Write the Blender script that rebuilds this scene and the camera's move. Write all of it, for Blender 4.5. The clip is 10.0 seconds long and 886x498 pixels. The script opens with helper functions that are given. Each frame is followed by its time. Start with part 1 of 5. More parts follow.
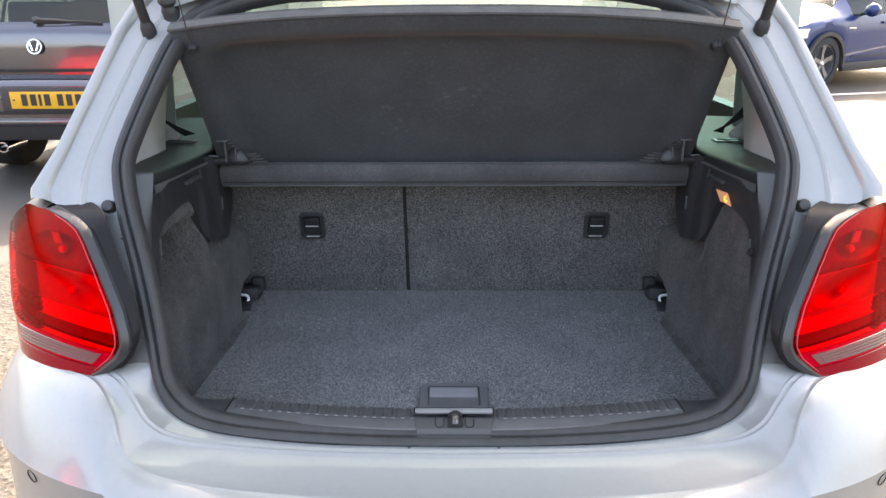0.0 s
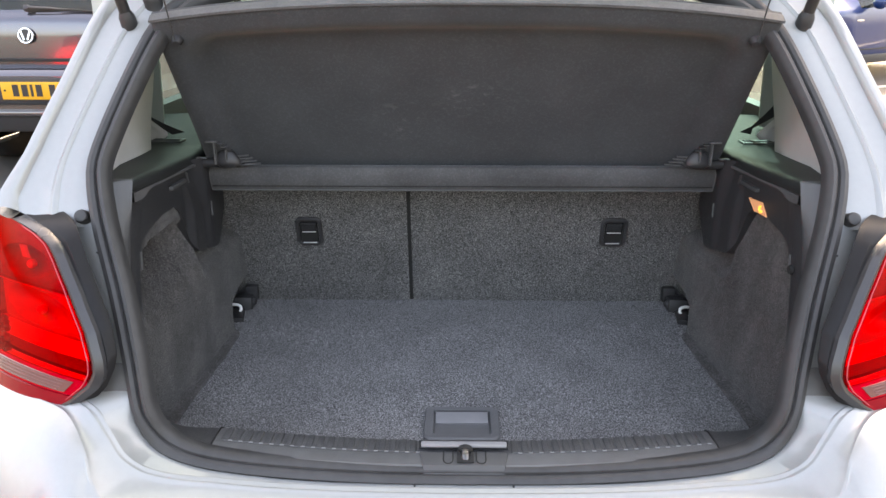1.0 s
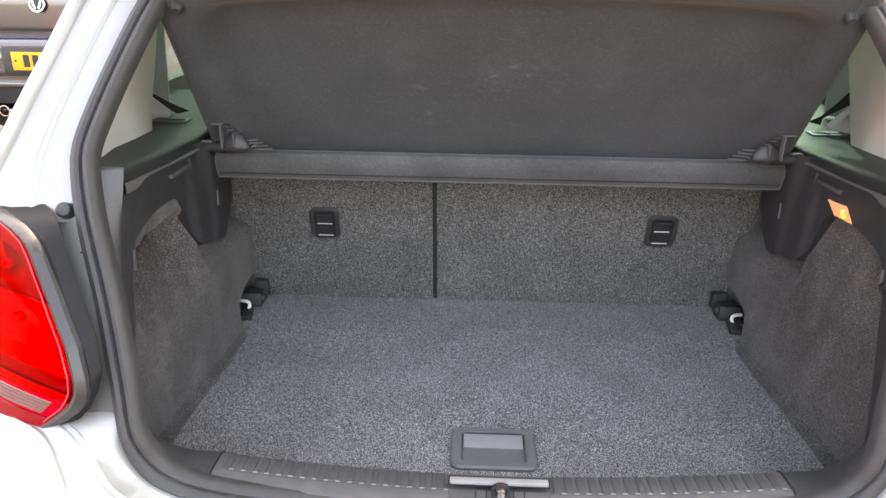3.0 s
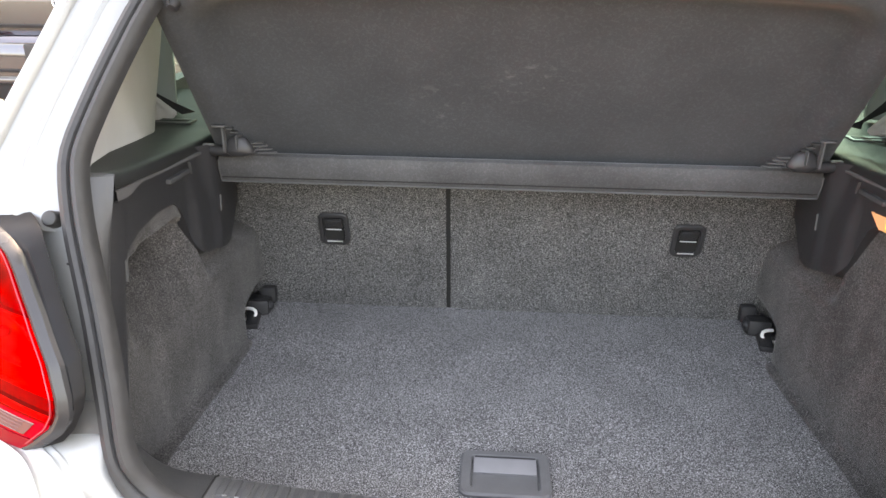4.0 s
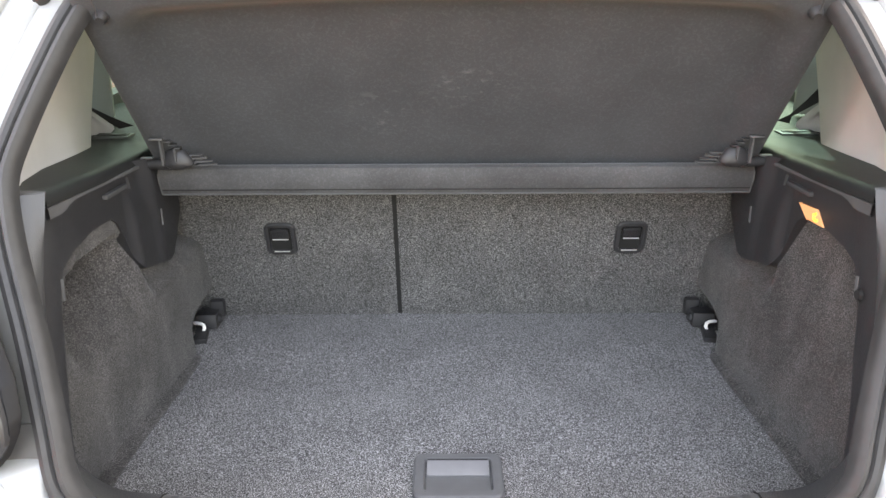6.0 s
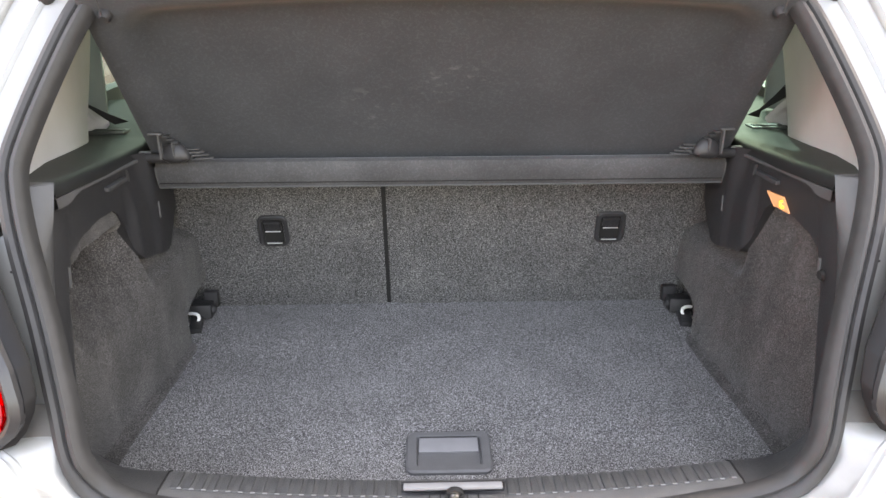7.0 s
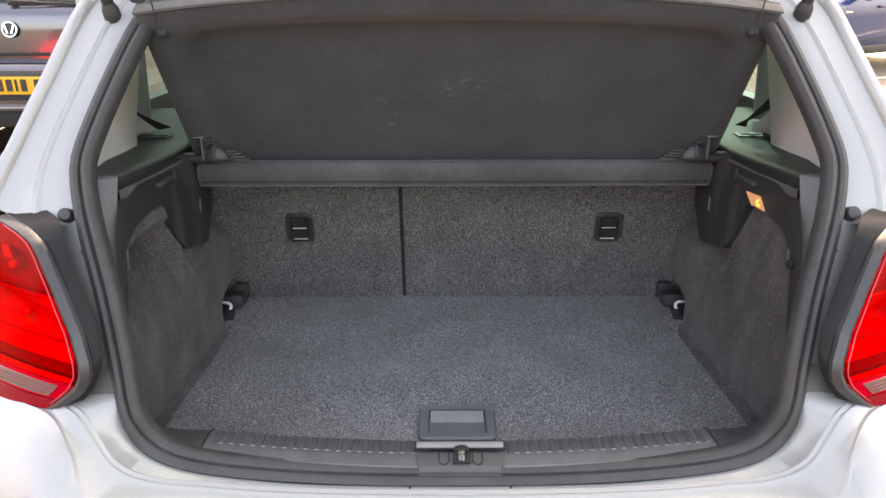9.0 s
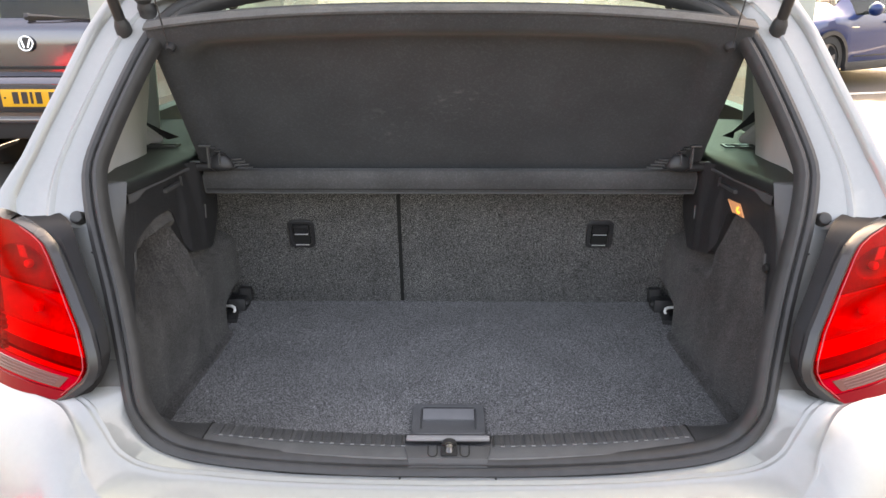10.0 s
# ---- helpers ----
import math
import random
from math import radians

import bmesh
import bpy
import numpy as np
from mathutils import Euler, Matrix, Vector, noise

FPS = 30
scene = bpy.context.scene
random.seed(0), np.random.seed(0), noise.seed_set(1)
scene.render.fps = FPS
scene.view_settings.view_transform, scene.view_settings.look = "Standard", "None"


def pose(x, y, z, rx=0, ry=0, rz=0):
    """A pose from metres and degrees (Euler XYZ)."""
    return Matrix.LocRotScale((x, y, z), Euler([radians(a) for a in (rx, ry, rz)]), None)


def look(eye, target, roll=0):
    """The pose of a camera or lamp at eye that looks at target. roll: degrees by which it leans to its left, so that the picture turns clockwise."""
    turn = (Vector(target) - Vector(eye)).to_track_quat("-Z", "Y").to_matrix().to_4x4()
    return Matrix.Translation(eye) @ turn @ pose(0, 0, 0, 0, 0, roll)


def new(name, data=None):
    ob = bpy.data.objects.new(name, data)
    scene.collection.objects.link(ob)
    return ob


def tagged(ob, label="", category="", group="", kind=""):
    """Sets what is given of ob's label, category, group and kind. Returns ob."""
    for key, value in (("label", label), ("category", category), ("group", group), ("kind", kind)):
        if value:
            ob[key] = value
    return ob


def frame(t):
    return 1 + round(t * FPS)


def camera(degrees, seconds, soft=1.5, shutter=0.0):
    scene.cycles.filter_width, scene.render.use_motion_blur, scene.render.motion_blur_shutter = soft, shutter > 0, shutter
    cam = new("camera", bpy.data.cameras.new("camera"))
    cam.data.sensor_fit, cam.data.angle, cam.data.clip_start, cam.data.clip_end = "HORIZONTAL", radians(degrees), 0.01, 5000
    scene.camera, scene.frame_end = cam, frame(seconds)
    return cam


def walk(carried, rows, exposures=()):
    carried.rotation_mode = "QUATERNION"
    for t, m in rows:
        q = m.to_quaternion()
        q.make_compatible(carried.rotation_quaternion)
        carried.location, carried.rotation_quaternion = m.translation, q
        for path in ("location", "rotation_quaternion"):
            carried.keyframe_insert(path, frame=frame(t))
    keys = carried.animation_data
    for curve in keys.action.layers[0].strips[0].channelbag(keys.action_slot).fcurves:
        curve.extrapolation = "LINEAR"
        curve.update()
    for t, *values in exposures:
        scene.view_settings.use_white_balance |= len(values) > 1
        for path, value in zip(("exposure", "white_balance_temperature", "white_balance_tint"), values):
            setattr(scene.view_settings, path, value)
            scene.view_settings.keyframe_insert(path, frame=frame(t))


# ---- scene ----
cam = camera(64.1, 10.0)
PATH = [
    (0, (-0.003, -0.919, 1.26), (-0.028, 0.962, 0.582), -0.3),
    (0.5, (-0.008, -0.877, 1.257), (-0.036, 1.001, 0.569), -0.2),
    (1, (-0.019, -0.807, 1.258), (-0.042, 1.065, 0.556), -0.0),
    (1.5, (-0.029, -0.764, 1.253), (-0.043, 1.102, 0.532), 0.2),
    (2, (-0.041, -0.728, 1.247), (-0.057, 1.13, 0.506), 0.4),
    (2.5, (-0.051, -0.7, 1.244), (-0.081, 1.153, 0.492), 0.6),
    (4, (-0.036, -0.599, 1.237), (-0.16, 1.244, 0.469), 0.6),
    (4.5, (-0.027, -0.588, 1.236), (-0.154, 1.257, 0.474), 0.3),
    (5, (-0.017, -0.585, 1.237), (-0.124, 1.263, 0.48), -0.1),
    (5.5, (-0.014, -0.591, 1.237), (-0.073, 1.262, 0.486), -0.3),
    (7, (-0.027, -0.657, 1.242), (0.016, 1.194, 0.486), -0.2),
    (7.5, (-0.05, -0.697, 1.246), (-0.005, 1.154, 0.49), -0.1),
    (8, (-0.056, -0.727, 1.25), (-0.022, 1.127, 0.5), -0.1),
    (8.5, (-0.039, -0.756, 1.252), (-0.021, 1.103, 0.515), -0.1),
    (9, (-0.024, -0.786, 1.255), (-0.021, 1.08, 0.536), -0.1),
    (9.5, (-0.011, -0.815, 1.258), (-0.023, 1.058, 0.556), -0.1),
    (10, (0.004, -0.84, 1.259), (-0.019, 1.039, 0.575), -0.1),
]
EXPOSURES = [(0, 3.35, 8200, 14), (1, 3.66, 9100, 16), (2.5, 4.1, 10000, 17), (4, 4.3, 10300, 17), (5.5, 4.46, 10400, 16), (7.5, 4.14, 10200, 18), (10, 3.50, 9800, 17)]
walk(cam, [(t, look(eye, target, roll)) for t, eye, target, roll in PATH], EXPOSURES)

# ---- daylight: clear sky, sun ahead and to the right ----
SUN_AZ, SUN_EL = 14.0, 40.0
world = bpy.data.worlds.new("sky")
scene.world = world
world.use_nodes = True
wn = world.node_tree
sky = wn.nodes.new("ShaderNodeTexSky")
sky.sky_type = "NISHITA"
sky.sun_disc = False
sky.sun_elevation = radians(SUN_EL)
sky.sun_rotation = radians(SUN_AZ)
sky.dust_density = 6.0
wn.links.new(sky.outputs[0], wn.nodes["Background"].inputs[0])
wn.nodes["Background"].inputs[1].default_value = 0.15
sun = new("sun", bpy.data.lights.new("sun", "SUN"))
sun.data.energy, sun.data.angle, sun.data.color = 3.0, radians(0.53), (1.0, 0.95, 0.88)
sun.matrix_world = look((0, 0, 0), (-math.sin(radians(SUN_AZ)) * math.cos(radians(SUN_EL)), -math.cos(radians(SUN_AZ)) * math.cos(radians(SUN_EL)), -math.sin(radians(SUN_EL))))


# ---- materials ----
def mat(name, color, rough=0.5, metal=0.0, coat=0.0, grain=0.0, scale=40.0, bump=0.0, bump_scale=600.0, emit=0.0, trans=0.0, ior=1.45, sheen=0.0, spec=0.5):
    m = bpy.data.materials.new(name)
    m.use_nodes = True
    nt = m.node_tree
    b = nt.nodes["Principled BSDF"]
    b.inputs["Base Color"].default_value = (*color, 1)
    b.inputs["Roughness"].default_value = rough
    b.inputs["Metallic"].default_value = metal
    b.inputs["Coat Weight"].default_value = coat
    b.inputs["Coat Roughness"].default_value = 0.04
    b.inputs["Transmission Weight"].default_value = trans
    b.inputs["IOR"].default_value = ior
    b.inputs["Sheen Weight"].default_value = sheen
    b.inputs["Specular IOR Level"].default_value = spec
    if emit:
        b.inputs["Emission Color"].default_value = (*color, 1)
        b.inputs["Emission Strength"].default_value = emit
    tc = nt.nodes.new("ShaderNodeTexCoord")
    if grain:
        n1 = nt.nodes.new("ShaderNodeTexNoise")
        n1.inputs["Scale"].default_value = scale
        n1.inputs["Detail"].default_value = 6
        nt.links.new(tc.outputs["Object"], n1.inputs["Vector"])
        n2 = nt.nodes.new("ShaderNodeTexNoise")
        n2.inputs["Scale"].default_value = scale / 9
        n2.inputs["Detail"].default_value = 3
        nt.links.new(tc.outputs["Object"], n2.inputs["Vector"])
        add = nt.nodes.new("ShaderNodeMath")
        add.operation = "ADD"
        nt.links.new(n1.outputs["Fac"], add.inputs[0])
        nt.links.new(n2.outputs["Fac"], add.inputs[1])
        mr = nt.nodes.new("ShaderNodeMapRange")
        mr.inputs["From Min"].default_value, mr.inputs["From Max"].default_value = 0.7, 1.3
        mr.inputs["To Min"].default_value, mr.inputs["To Max"].default_value = 1 - grain, 1 + grain
        nt.links.new(add.outputs[0], mr.inputs["Value"])
        mul = nt.nodes.new("ShaderNodeVectorMath")
        mul.operation = "SCALE"
        mul.inputs[0].default_value = color
        nt.links.new(mr.outputs[0], mul.inputs["Scale"])
        nt.links.new(mul.outputs[0], b.inputs["Base Color"])
        mr2 = nt.nodes.new("ShaderNodeMapRange")
        mr2.inputs["From Min"].default_value, mr2.inputs["From Max"].default_value = 0.7, 1.3
        mr2.inputs["To Min"].default_value, mr2.inputs["To Max"].default_value = max(rough - grain * 0.3, 0.02), min(rough + grain * 0.3, 1)
        nt.links.new(add.outputs[0], mr2.inputs["Value"])
        nt.links.new(mr2.outputs[0], b.inputs["Roughness"])
    if bump:
        n3 = nt.nodes.new("ShaderNodeTexNoise")
        n3.inputs["Scale"].default_value = bump_scale
        n3.inputs["Detail"].default_value = 3
        nt.links.new(tc.outputs["Object"], n3.inputs["Vector"])
        bp = nt.nodes.new("ShaderNodeBump")
        bp.inputs["Strength"].default_value = bump
        bp.inputs["Distance"].default_value = 0.002
        nt.links.new(n3.outputs["Fac"], bp.inputs["Height"])
        nt.links.new(bp.outputs[0], b.inputs["Normal"])
    return m


def speckled(name, dark, light, scale=330.0, rough=0.95, patch=0.25, bump=0.6, fibre=150.0, brush=0.0):
    """Needle-felt carpet: dark ground with pale curled fibres and flecks, brushed unevenly."""
    m = mat(name, dark, rough, bump=bump, bump_scale=scale, sheen=0.15, spec=0.2)
    nt = m.node_tree
    b = nt.nodes["Principled BSDF"]
    tc = nt.nodes.new("ShaderNodeTexCoord")
    turn = nt.nodes.new("ShaderNodeMapping")
    turn.inputs["Rotation"].default_value = (0.62, 0.47, 0.31)
    nt.links.new(tc.outputs["Object"], turn.inputs["Vector"])

    def field(size, detail, source):
        n = nt.nodes.new("ShaderNodeTexNoise")
        n.inputs["Scale"].default_value, n.inputs["Detail"].default_value = size, detail
        nt.links.new(source, n.inputs["Vector"])
        return n.outputs["Fac"]

    def span(value, a, b2, c, d):
        r = nt.nodes.new("ShaderNodeMapRange")
        for key, v in zip(("From Min", "From Max", "To Min", "To Max"), (a, b2, c, d)):
            r.inputs[key].default_value = v
        nt.links.new(value, r.inputs["Value"])
        return r.outputs[0]

    def join(op, a, b2):
        k = nt.nodes.new("ShaderNodeMath")
        k.operation = op
        nt.links.new(a, k.inputs[0])
        if isinstance(b2, float):
            k.inputs[1].default_value = b2
        else:
            nt.links.new(b2, k.inputs[1])
        return k.outputs[0]

    # curled fibres: thin lines where a coarse field crosses its middle
    curl = join("ABSOLUTE", join("SUBTRACT", field(fibre, 2.0, turn.outputs[0]), 0.5), 0.0)
    lines = span(curl, 0.075, 0.0, 0.0, 1.0)
    flecks = span(field(scale, 1.6, turn.outputs[0]), 0.46, 0.60, 0.0, 1.0)
    factor = join("ADD", join("MULTIPLY", lines, span(field(fibre * 1.3, 1.0, tc.outputs["Object"]), 0.40, 0.60, 0.1, 1.0)), join("MULTIPLY", flecks, 0.25))
    mix = nt.nodes.new("ShaderNodeMix")
    mix.data_type = "RGBA"
    mix.inputs["A"].default_value, mix.inputs["B"].default_value = (*dark, 1), (*light, 1)
    nt.links.new(factor, mix.inputs["Factor"])
    sc = nt.nodes.new("ShaderNodeVectorMath")
    sc.operation = "SCALE"
    nt.links.new(mix.outputs["Result"], sc.inputs[0])
    uneven = span(field(9.0, 4.0, tc.outputs["Object"]), 0.3, 0.7, 1 - patch, 1 + patch)
    if brush:  # pile laid over in strokes
        comb = nt.nodes.new("ShaderNodeMapping")
        comb.inputs["Rotation"].default_value = (radians(24), 0, 0)
        comb.inputs["Scale"].default_value = (8, 24, 10)
        nt.links.new(tc.outputs["Object"], comb.inputs["Vector"])
        uneven = join("MULTIPLY", uneven, span(field(1.0, 5.0, comb.outputs[0]), 0.32, 0.68, 1 - brush, 1 + brush))
    nt.links.new(uneven, sc.inputs["Scale"])
    nt.links.new(sc.outputs[0], b.inputs["Base Color"])
    return m


def pane(name, tint, rough=0.0, haze=0.0, ior=1.5, edge=1.0):
    m = bpy.data.materials.new(name)
    m.use_nodes = True
    nt = m.node_tree
    out = nt.nodes["Material Output"]
    nt.nodes.remove(nt.nodes["Principled BSDF"])
    tr = nt.nodes.new("ShaderNodeBsdfTransparent")
    tr.inputs[0].default_value = (*tint, 1)
    gl = nt.nodes.new("ShaderNodeBsdfGlossy")
    gl.inputs["Roughness"].default_value = rough
    # Schlick's gloss: base value at right angles, rising to the grazing view
    lw = nt.nodes.new("ShaderNodeLayerWeight")
    lw.inputs[0].default_value = 0.5
    pw = nt.nodes.new("ShaderNodeMath")
    pw.operation = "POWER"
    pw.inputs[1].default_value = 5.0
    nt.links.new(lw.outputs["Facing"], pw.inputs[0])
    f0 = ((ior - 1) / (ior + 1)) ** 2
    fr = nt.nodes.new("ShaderNodeMath")
    fr.operation = "MULTIPLY_ADD"
    fr.inputs[1].default_value, fr.inputs[2].default_value = edge * (1 - f0), f0
    nt.links.new(pw.outputs[0], fr.inputs[0])
    mx = nt.nodes.new("ShaderNodeMixShader")
    nt.links.new(fr.outputs[0], mx.inputs[0])
    film = tr.outputs[0]
    # milky layer: pale haze and reflected light put into the glass
    if haze:
        tl = nt.nodes.new("ShaderNodeBsdfTranslucent")
        tl.inputs[0].default_value = (0.80, 0.92, 0.86, 1)
        dm = nt.nodes.new("ShaderNodeMixShader")
        dm.inputs[0].default_value = haze
        nt.links.new(film, dm.inputs[1])
        nt.links.new(tl.outputs[0], dm.inputs[2])
        film = dm.outputs[0]
    nt.links.new(film, mx.inputs[1])
    nt.links.new(gl.outputs[0], mx.inputs[2])
    nt.links.new(mx.outputs[0], out.inputs[0])
    return m


M_PAINT = mat("silver_white_paint", (0.270, 0.280, 0.279), 0.40, 0.22, 0.6, grain=0.03, scale=900)
M_GREY = mat("dark_grey_paint", (0.088, 0.085, 0.098), 0.14, 0.7, 1.0)
M_BLUE = mat("blue_paint", (0.0015, 0.022, 0.100), 0.34, 0.2, 0.45)
M_RED = mat("red_paint", (0.45, 0.012, 0.016), 0.3, 0.1, 1.0)
M_RUBBER = mat("black_rubber", (0.032, 0.032, 0.033), 0.52, grain=0.25, scale=60, bump=0.15, bump_scale=900)
M_PLASTIC = mat("black_grained_plastic", (0.026, 0.026, 0.028), 0.5, grain=0.15, scale=50, bump=0.3, bump_scale=1100)
M_LEDGE = mat("satin_black_plastic", (0.024, 0.025, 0.025), 0.42, grain=0.04, scale=30, bump=0.1, bump_scale=1000, spec=0.07)
M_CLIP = mat("smooth_black_plastic", (0.030, 0.030, 0.032), 0.42, grain=0.08, scale=40)
M_TRIM = mat("charcoal_grained_plastic", (0.056, 0.057, 0.059), 0.48, grain=0.12, scale=30, bump=0.3, bump_scale=1000)
M_SILL = mat("grey_grained_plastic", (0.086, 0.087, 0.089), 0.48, grain=0.15, scale=40, bump=0.3, bump_scale=1000)
M_BEIGE = mat("light_beige_plastic", (0.60, 0.590, 0.580), 0.6, grain=0.05, scale=20, bump=0.15, bump_scale=900)
M_PILLAR = mat("grey_green_trim", (0.34, 0.375, 0.35), 0.7, grain=0.06, scale=15, bump=0.15, bump_scale=900)
M_CARPET = speckled("boot_carpet", (0.010, 0.0099, 0.0099), (0.530, 0.524, 0.522), 740, patch=0.14, fibre=410.0)
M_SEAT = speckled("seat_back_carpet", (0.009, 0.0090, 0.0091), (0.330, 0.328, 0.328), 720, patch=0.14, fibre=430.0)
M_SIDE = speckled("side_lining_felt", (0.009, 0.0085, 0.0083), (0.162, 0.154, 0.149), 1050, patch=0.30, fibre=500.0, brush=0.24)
M_BOARD = speckled("shelf_felt", (0.041, 0.0440, 0.0480), (0.054, 0.0580, 0.0630), 600, patch=0.14, bump=0.12)
def scuffed(m, cx, cz, rx, rz):
    """Pale rub marks on a felt, in an oval about (cx, cz)."""
    nt = m.node_tree
    b = nt.nodes["Principled BSDF"]
    old = b.inputs["Base Color"].links[0].from_socket
    tc = nt.nodes.new("ShaderNodeTexCoord")
    mp = nt.nodes.new("ShaderNodeMapping")
    mp.inputs["Location"].default_value = (-cx / rx, 0, -cz / rz)
    mp.inputs["Scale"].default_value = (1 / rx, 0.0, 1 / rz)
    nt.links.new(tc.outputs["Object"], mp.inputs["Vector"])
    ln = nt.nodes.new("ShaderNodeVectorMath")
    ln.operation = "LENGTH"
    nt.links.new(mp.outputs[0], ln.inputs[0])
    fall = nt.nodes.new("ShaderNodeMapRange")
    fall.inputs["From Min"].default_value, fall.inputs["From Max"].default_value = 1.0, 0.2
    nt.links.new(ln.outputs["Value"], fall.inputs["Value"])
    st = nt.nodes.new("ShaderNodeMapping")
    st.inputs["Scale"].default_value = (52, 30, 110)
    st.inputs["Rotation"].default_value = (0, 0.5, 0)
    nt.links.new(tc.outputs["Object"], st.inputs["Vector"])
    n = nt.nodes.new("ShaderNodeTexNoise")
    n.inputs["Scale"].default_value, n.inputs["Detail"].default_value = 1.0, 7
    nt.links.new(st.outputs[0], n.inputs["Vector"])
    th = nt.nodes.new("ShaderNodeMapRange")
    th.inputs["From Min"].default_value, th.inputs["From Max"].default_value, th.inputs["To Max"].default_value = 0.57, 0.72, 0.45
    nt.links.new(n.outputs["Fac"], th.inputs["Value"])
    mu = nt.nodes.new("ShaderNodeMath")
    mu.operation = "MULTIPLY"
    nt.links.new(fall.outputs[0], mu.inputs[0])
    nt.links.new(th.outputs[0], mu.inputs[1])
    mix = nt.nodes.new("ShaderNodeMix")
    mix.data_type = "RGBA"
    mix.inputs["B"].default_value = (0.20, 0.198, 0.19, 1)
    nt.links.new(mu.outputs[0], mix.inputs["Factor"])
    nt.links.new(old, mix.inputs["A"])
    nt.links.new(mix.outputs["Result"], b.inputs["Base Color"])


scuffed(M_BOARD, 0.02, 1.072, 0.085, 0.045)
scuffed(M_BOARD, -0.11, 1.030, 0.060, 0.045)
M_LIP = speckled("shelf_flap_felt", (0.057, 0.058, 0.060), (0.076, 0.077, 0.079), 380, rough=0.68, patch=0.30, bump=0.3)
M_CHROME = mat("chrome", (0.85, 0.85, 0.86), 0.12, 1.0)
M_STEEL = mat("zinc_steel", (0.15, 0.148, 0.145), 0.36, 1.0, grain=0.2, scale=200)
M_WHITE = mat("white_plastic", (0.82, 0.82, 0.8), 0.35)
M_LENS = mat("red_lamp_lens", (0.42, 0.0004, 0.0100), 0.05, 0, 0.0, grain=0.14, scale=25, spec=0.035)
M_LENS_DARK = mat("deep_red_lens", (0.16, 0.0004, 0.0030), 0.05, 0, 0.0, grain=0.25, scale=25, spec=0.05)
M_LENS_RIB = mat("dull_red_rib", (0.16, 0.065, 0.06), 0.2)
M_LENS_GLINT = mat("pink_lens_glint", (0.38, 0.04, 0.055), 0.15)
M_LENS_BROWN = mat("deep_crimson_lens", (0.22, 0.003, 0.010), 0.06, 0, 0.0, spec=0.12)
M_REDGLASS = pane("clear_red_lens", (0.92, 0.003, 0.035), 0.02, ior=1.16, edge=0.35)
# one reflector in plain, shaded and lit greys: lamp brightness set by colour
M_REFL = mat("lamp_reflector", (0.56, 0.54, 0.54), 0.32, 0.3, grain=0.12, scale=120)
M_REFL_SHADE = mat("shaded_lamp_reflector", (0.25, 0.245, 0.245), 0.4, 0.2, grain=0.2, scale=120)
M_REFL_LIT = mat("lit_lamp_reflector", (0.88, 0.86, 0.86), 0.3, 0.2, grain=0.05, scale=120)
M_LENS_CLEAR = mat("clear_ribbed_lens", (0.15, 0.062, 0.058), 0.12, 0.1, 0.0)
M_BEZEL = mat("gloss_black_bezel", (0.034, 0.034, 0.036), 0.26, grain=0.06, scale=60)
M_WALL = mat("matt_black_housing", (0.011, 0.011, 0.012), 0.5, grain=0.15, scale=40, spec=0.2)
M_AMBER = mat("amber_lamp", (0.62, 0.31, 0.16), 0.2, emit=0.03)
M_BULB = mat("glowing_bulb", (1.0, 0.50, 0.08), 0.3, emit=0.10)
M_GRIP = mat("mid_grey_grained_plastic", (0.115, 0.116, 0.118), 0.42, grain=0.1, scale=40, bump=0.25, bump_scale=1000)
M_FLAP = mat("pale_grey_plastic", (0.21, 0.21, 0.217), 0.4, grain=0.08, scale=40)
M_BRIGHT = mat("chrome_gleam_grey", (0.62, 0.62, 0.62), 0.3, 0.2)
M_GLASS = pane("car_glass", (0.73, 0.88, 0.81))
M_HAZED = pane("hazed_green_glass", (0.038, 0.086, 0.100), haze=0.05)
M_GATEGLASS = pane("tinted_rear_glass", (0.42, 0.52, 0.48))
M_DARKGLASS = pane("tinted_glass", (0.27, 0.33, 0.31), haze=0.07)
M_TYRE = mat("tyre_rubber", (0.022, 0.022, 0.022), 0.8, grain=0.3, scale=30)
M_ALLOY = mat("alloy", (0.22, 0.22, 0.23), 0.35, 0.8, grain=0.1, scale=30)
M_DARK = mat("dark_underbody", (0.012, 0.012, 0.012), 0.8)
M_YELLOW = mat("yellow_plate", (0.62, 0.33, 0.02), 0.4)
M_INK = mat("black_ink", (0.02, 0.02, 0.02), 0.5)
M_SHAFT = mat("black_strut_paint", (0.02, 0.02, 0.021), 0.35)
M_BELT = mat("seat_belt_webbing", (0.03, 0.03, 0.032), 0.8, bump=0.4, bump_scale=500)
M_LINE = mat("worn_white_line", (0.62, 0.61, 0.57), 0.85, grain=0.4, scale=12)


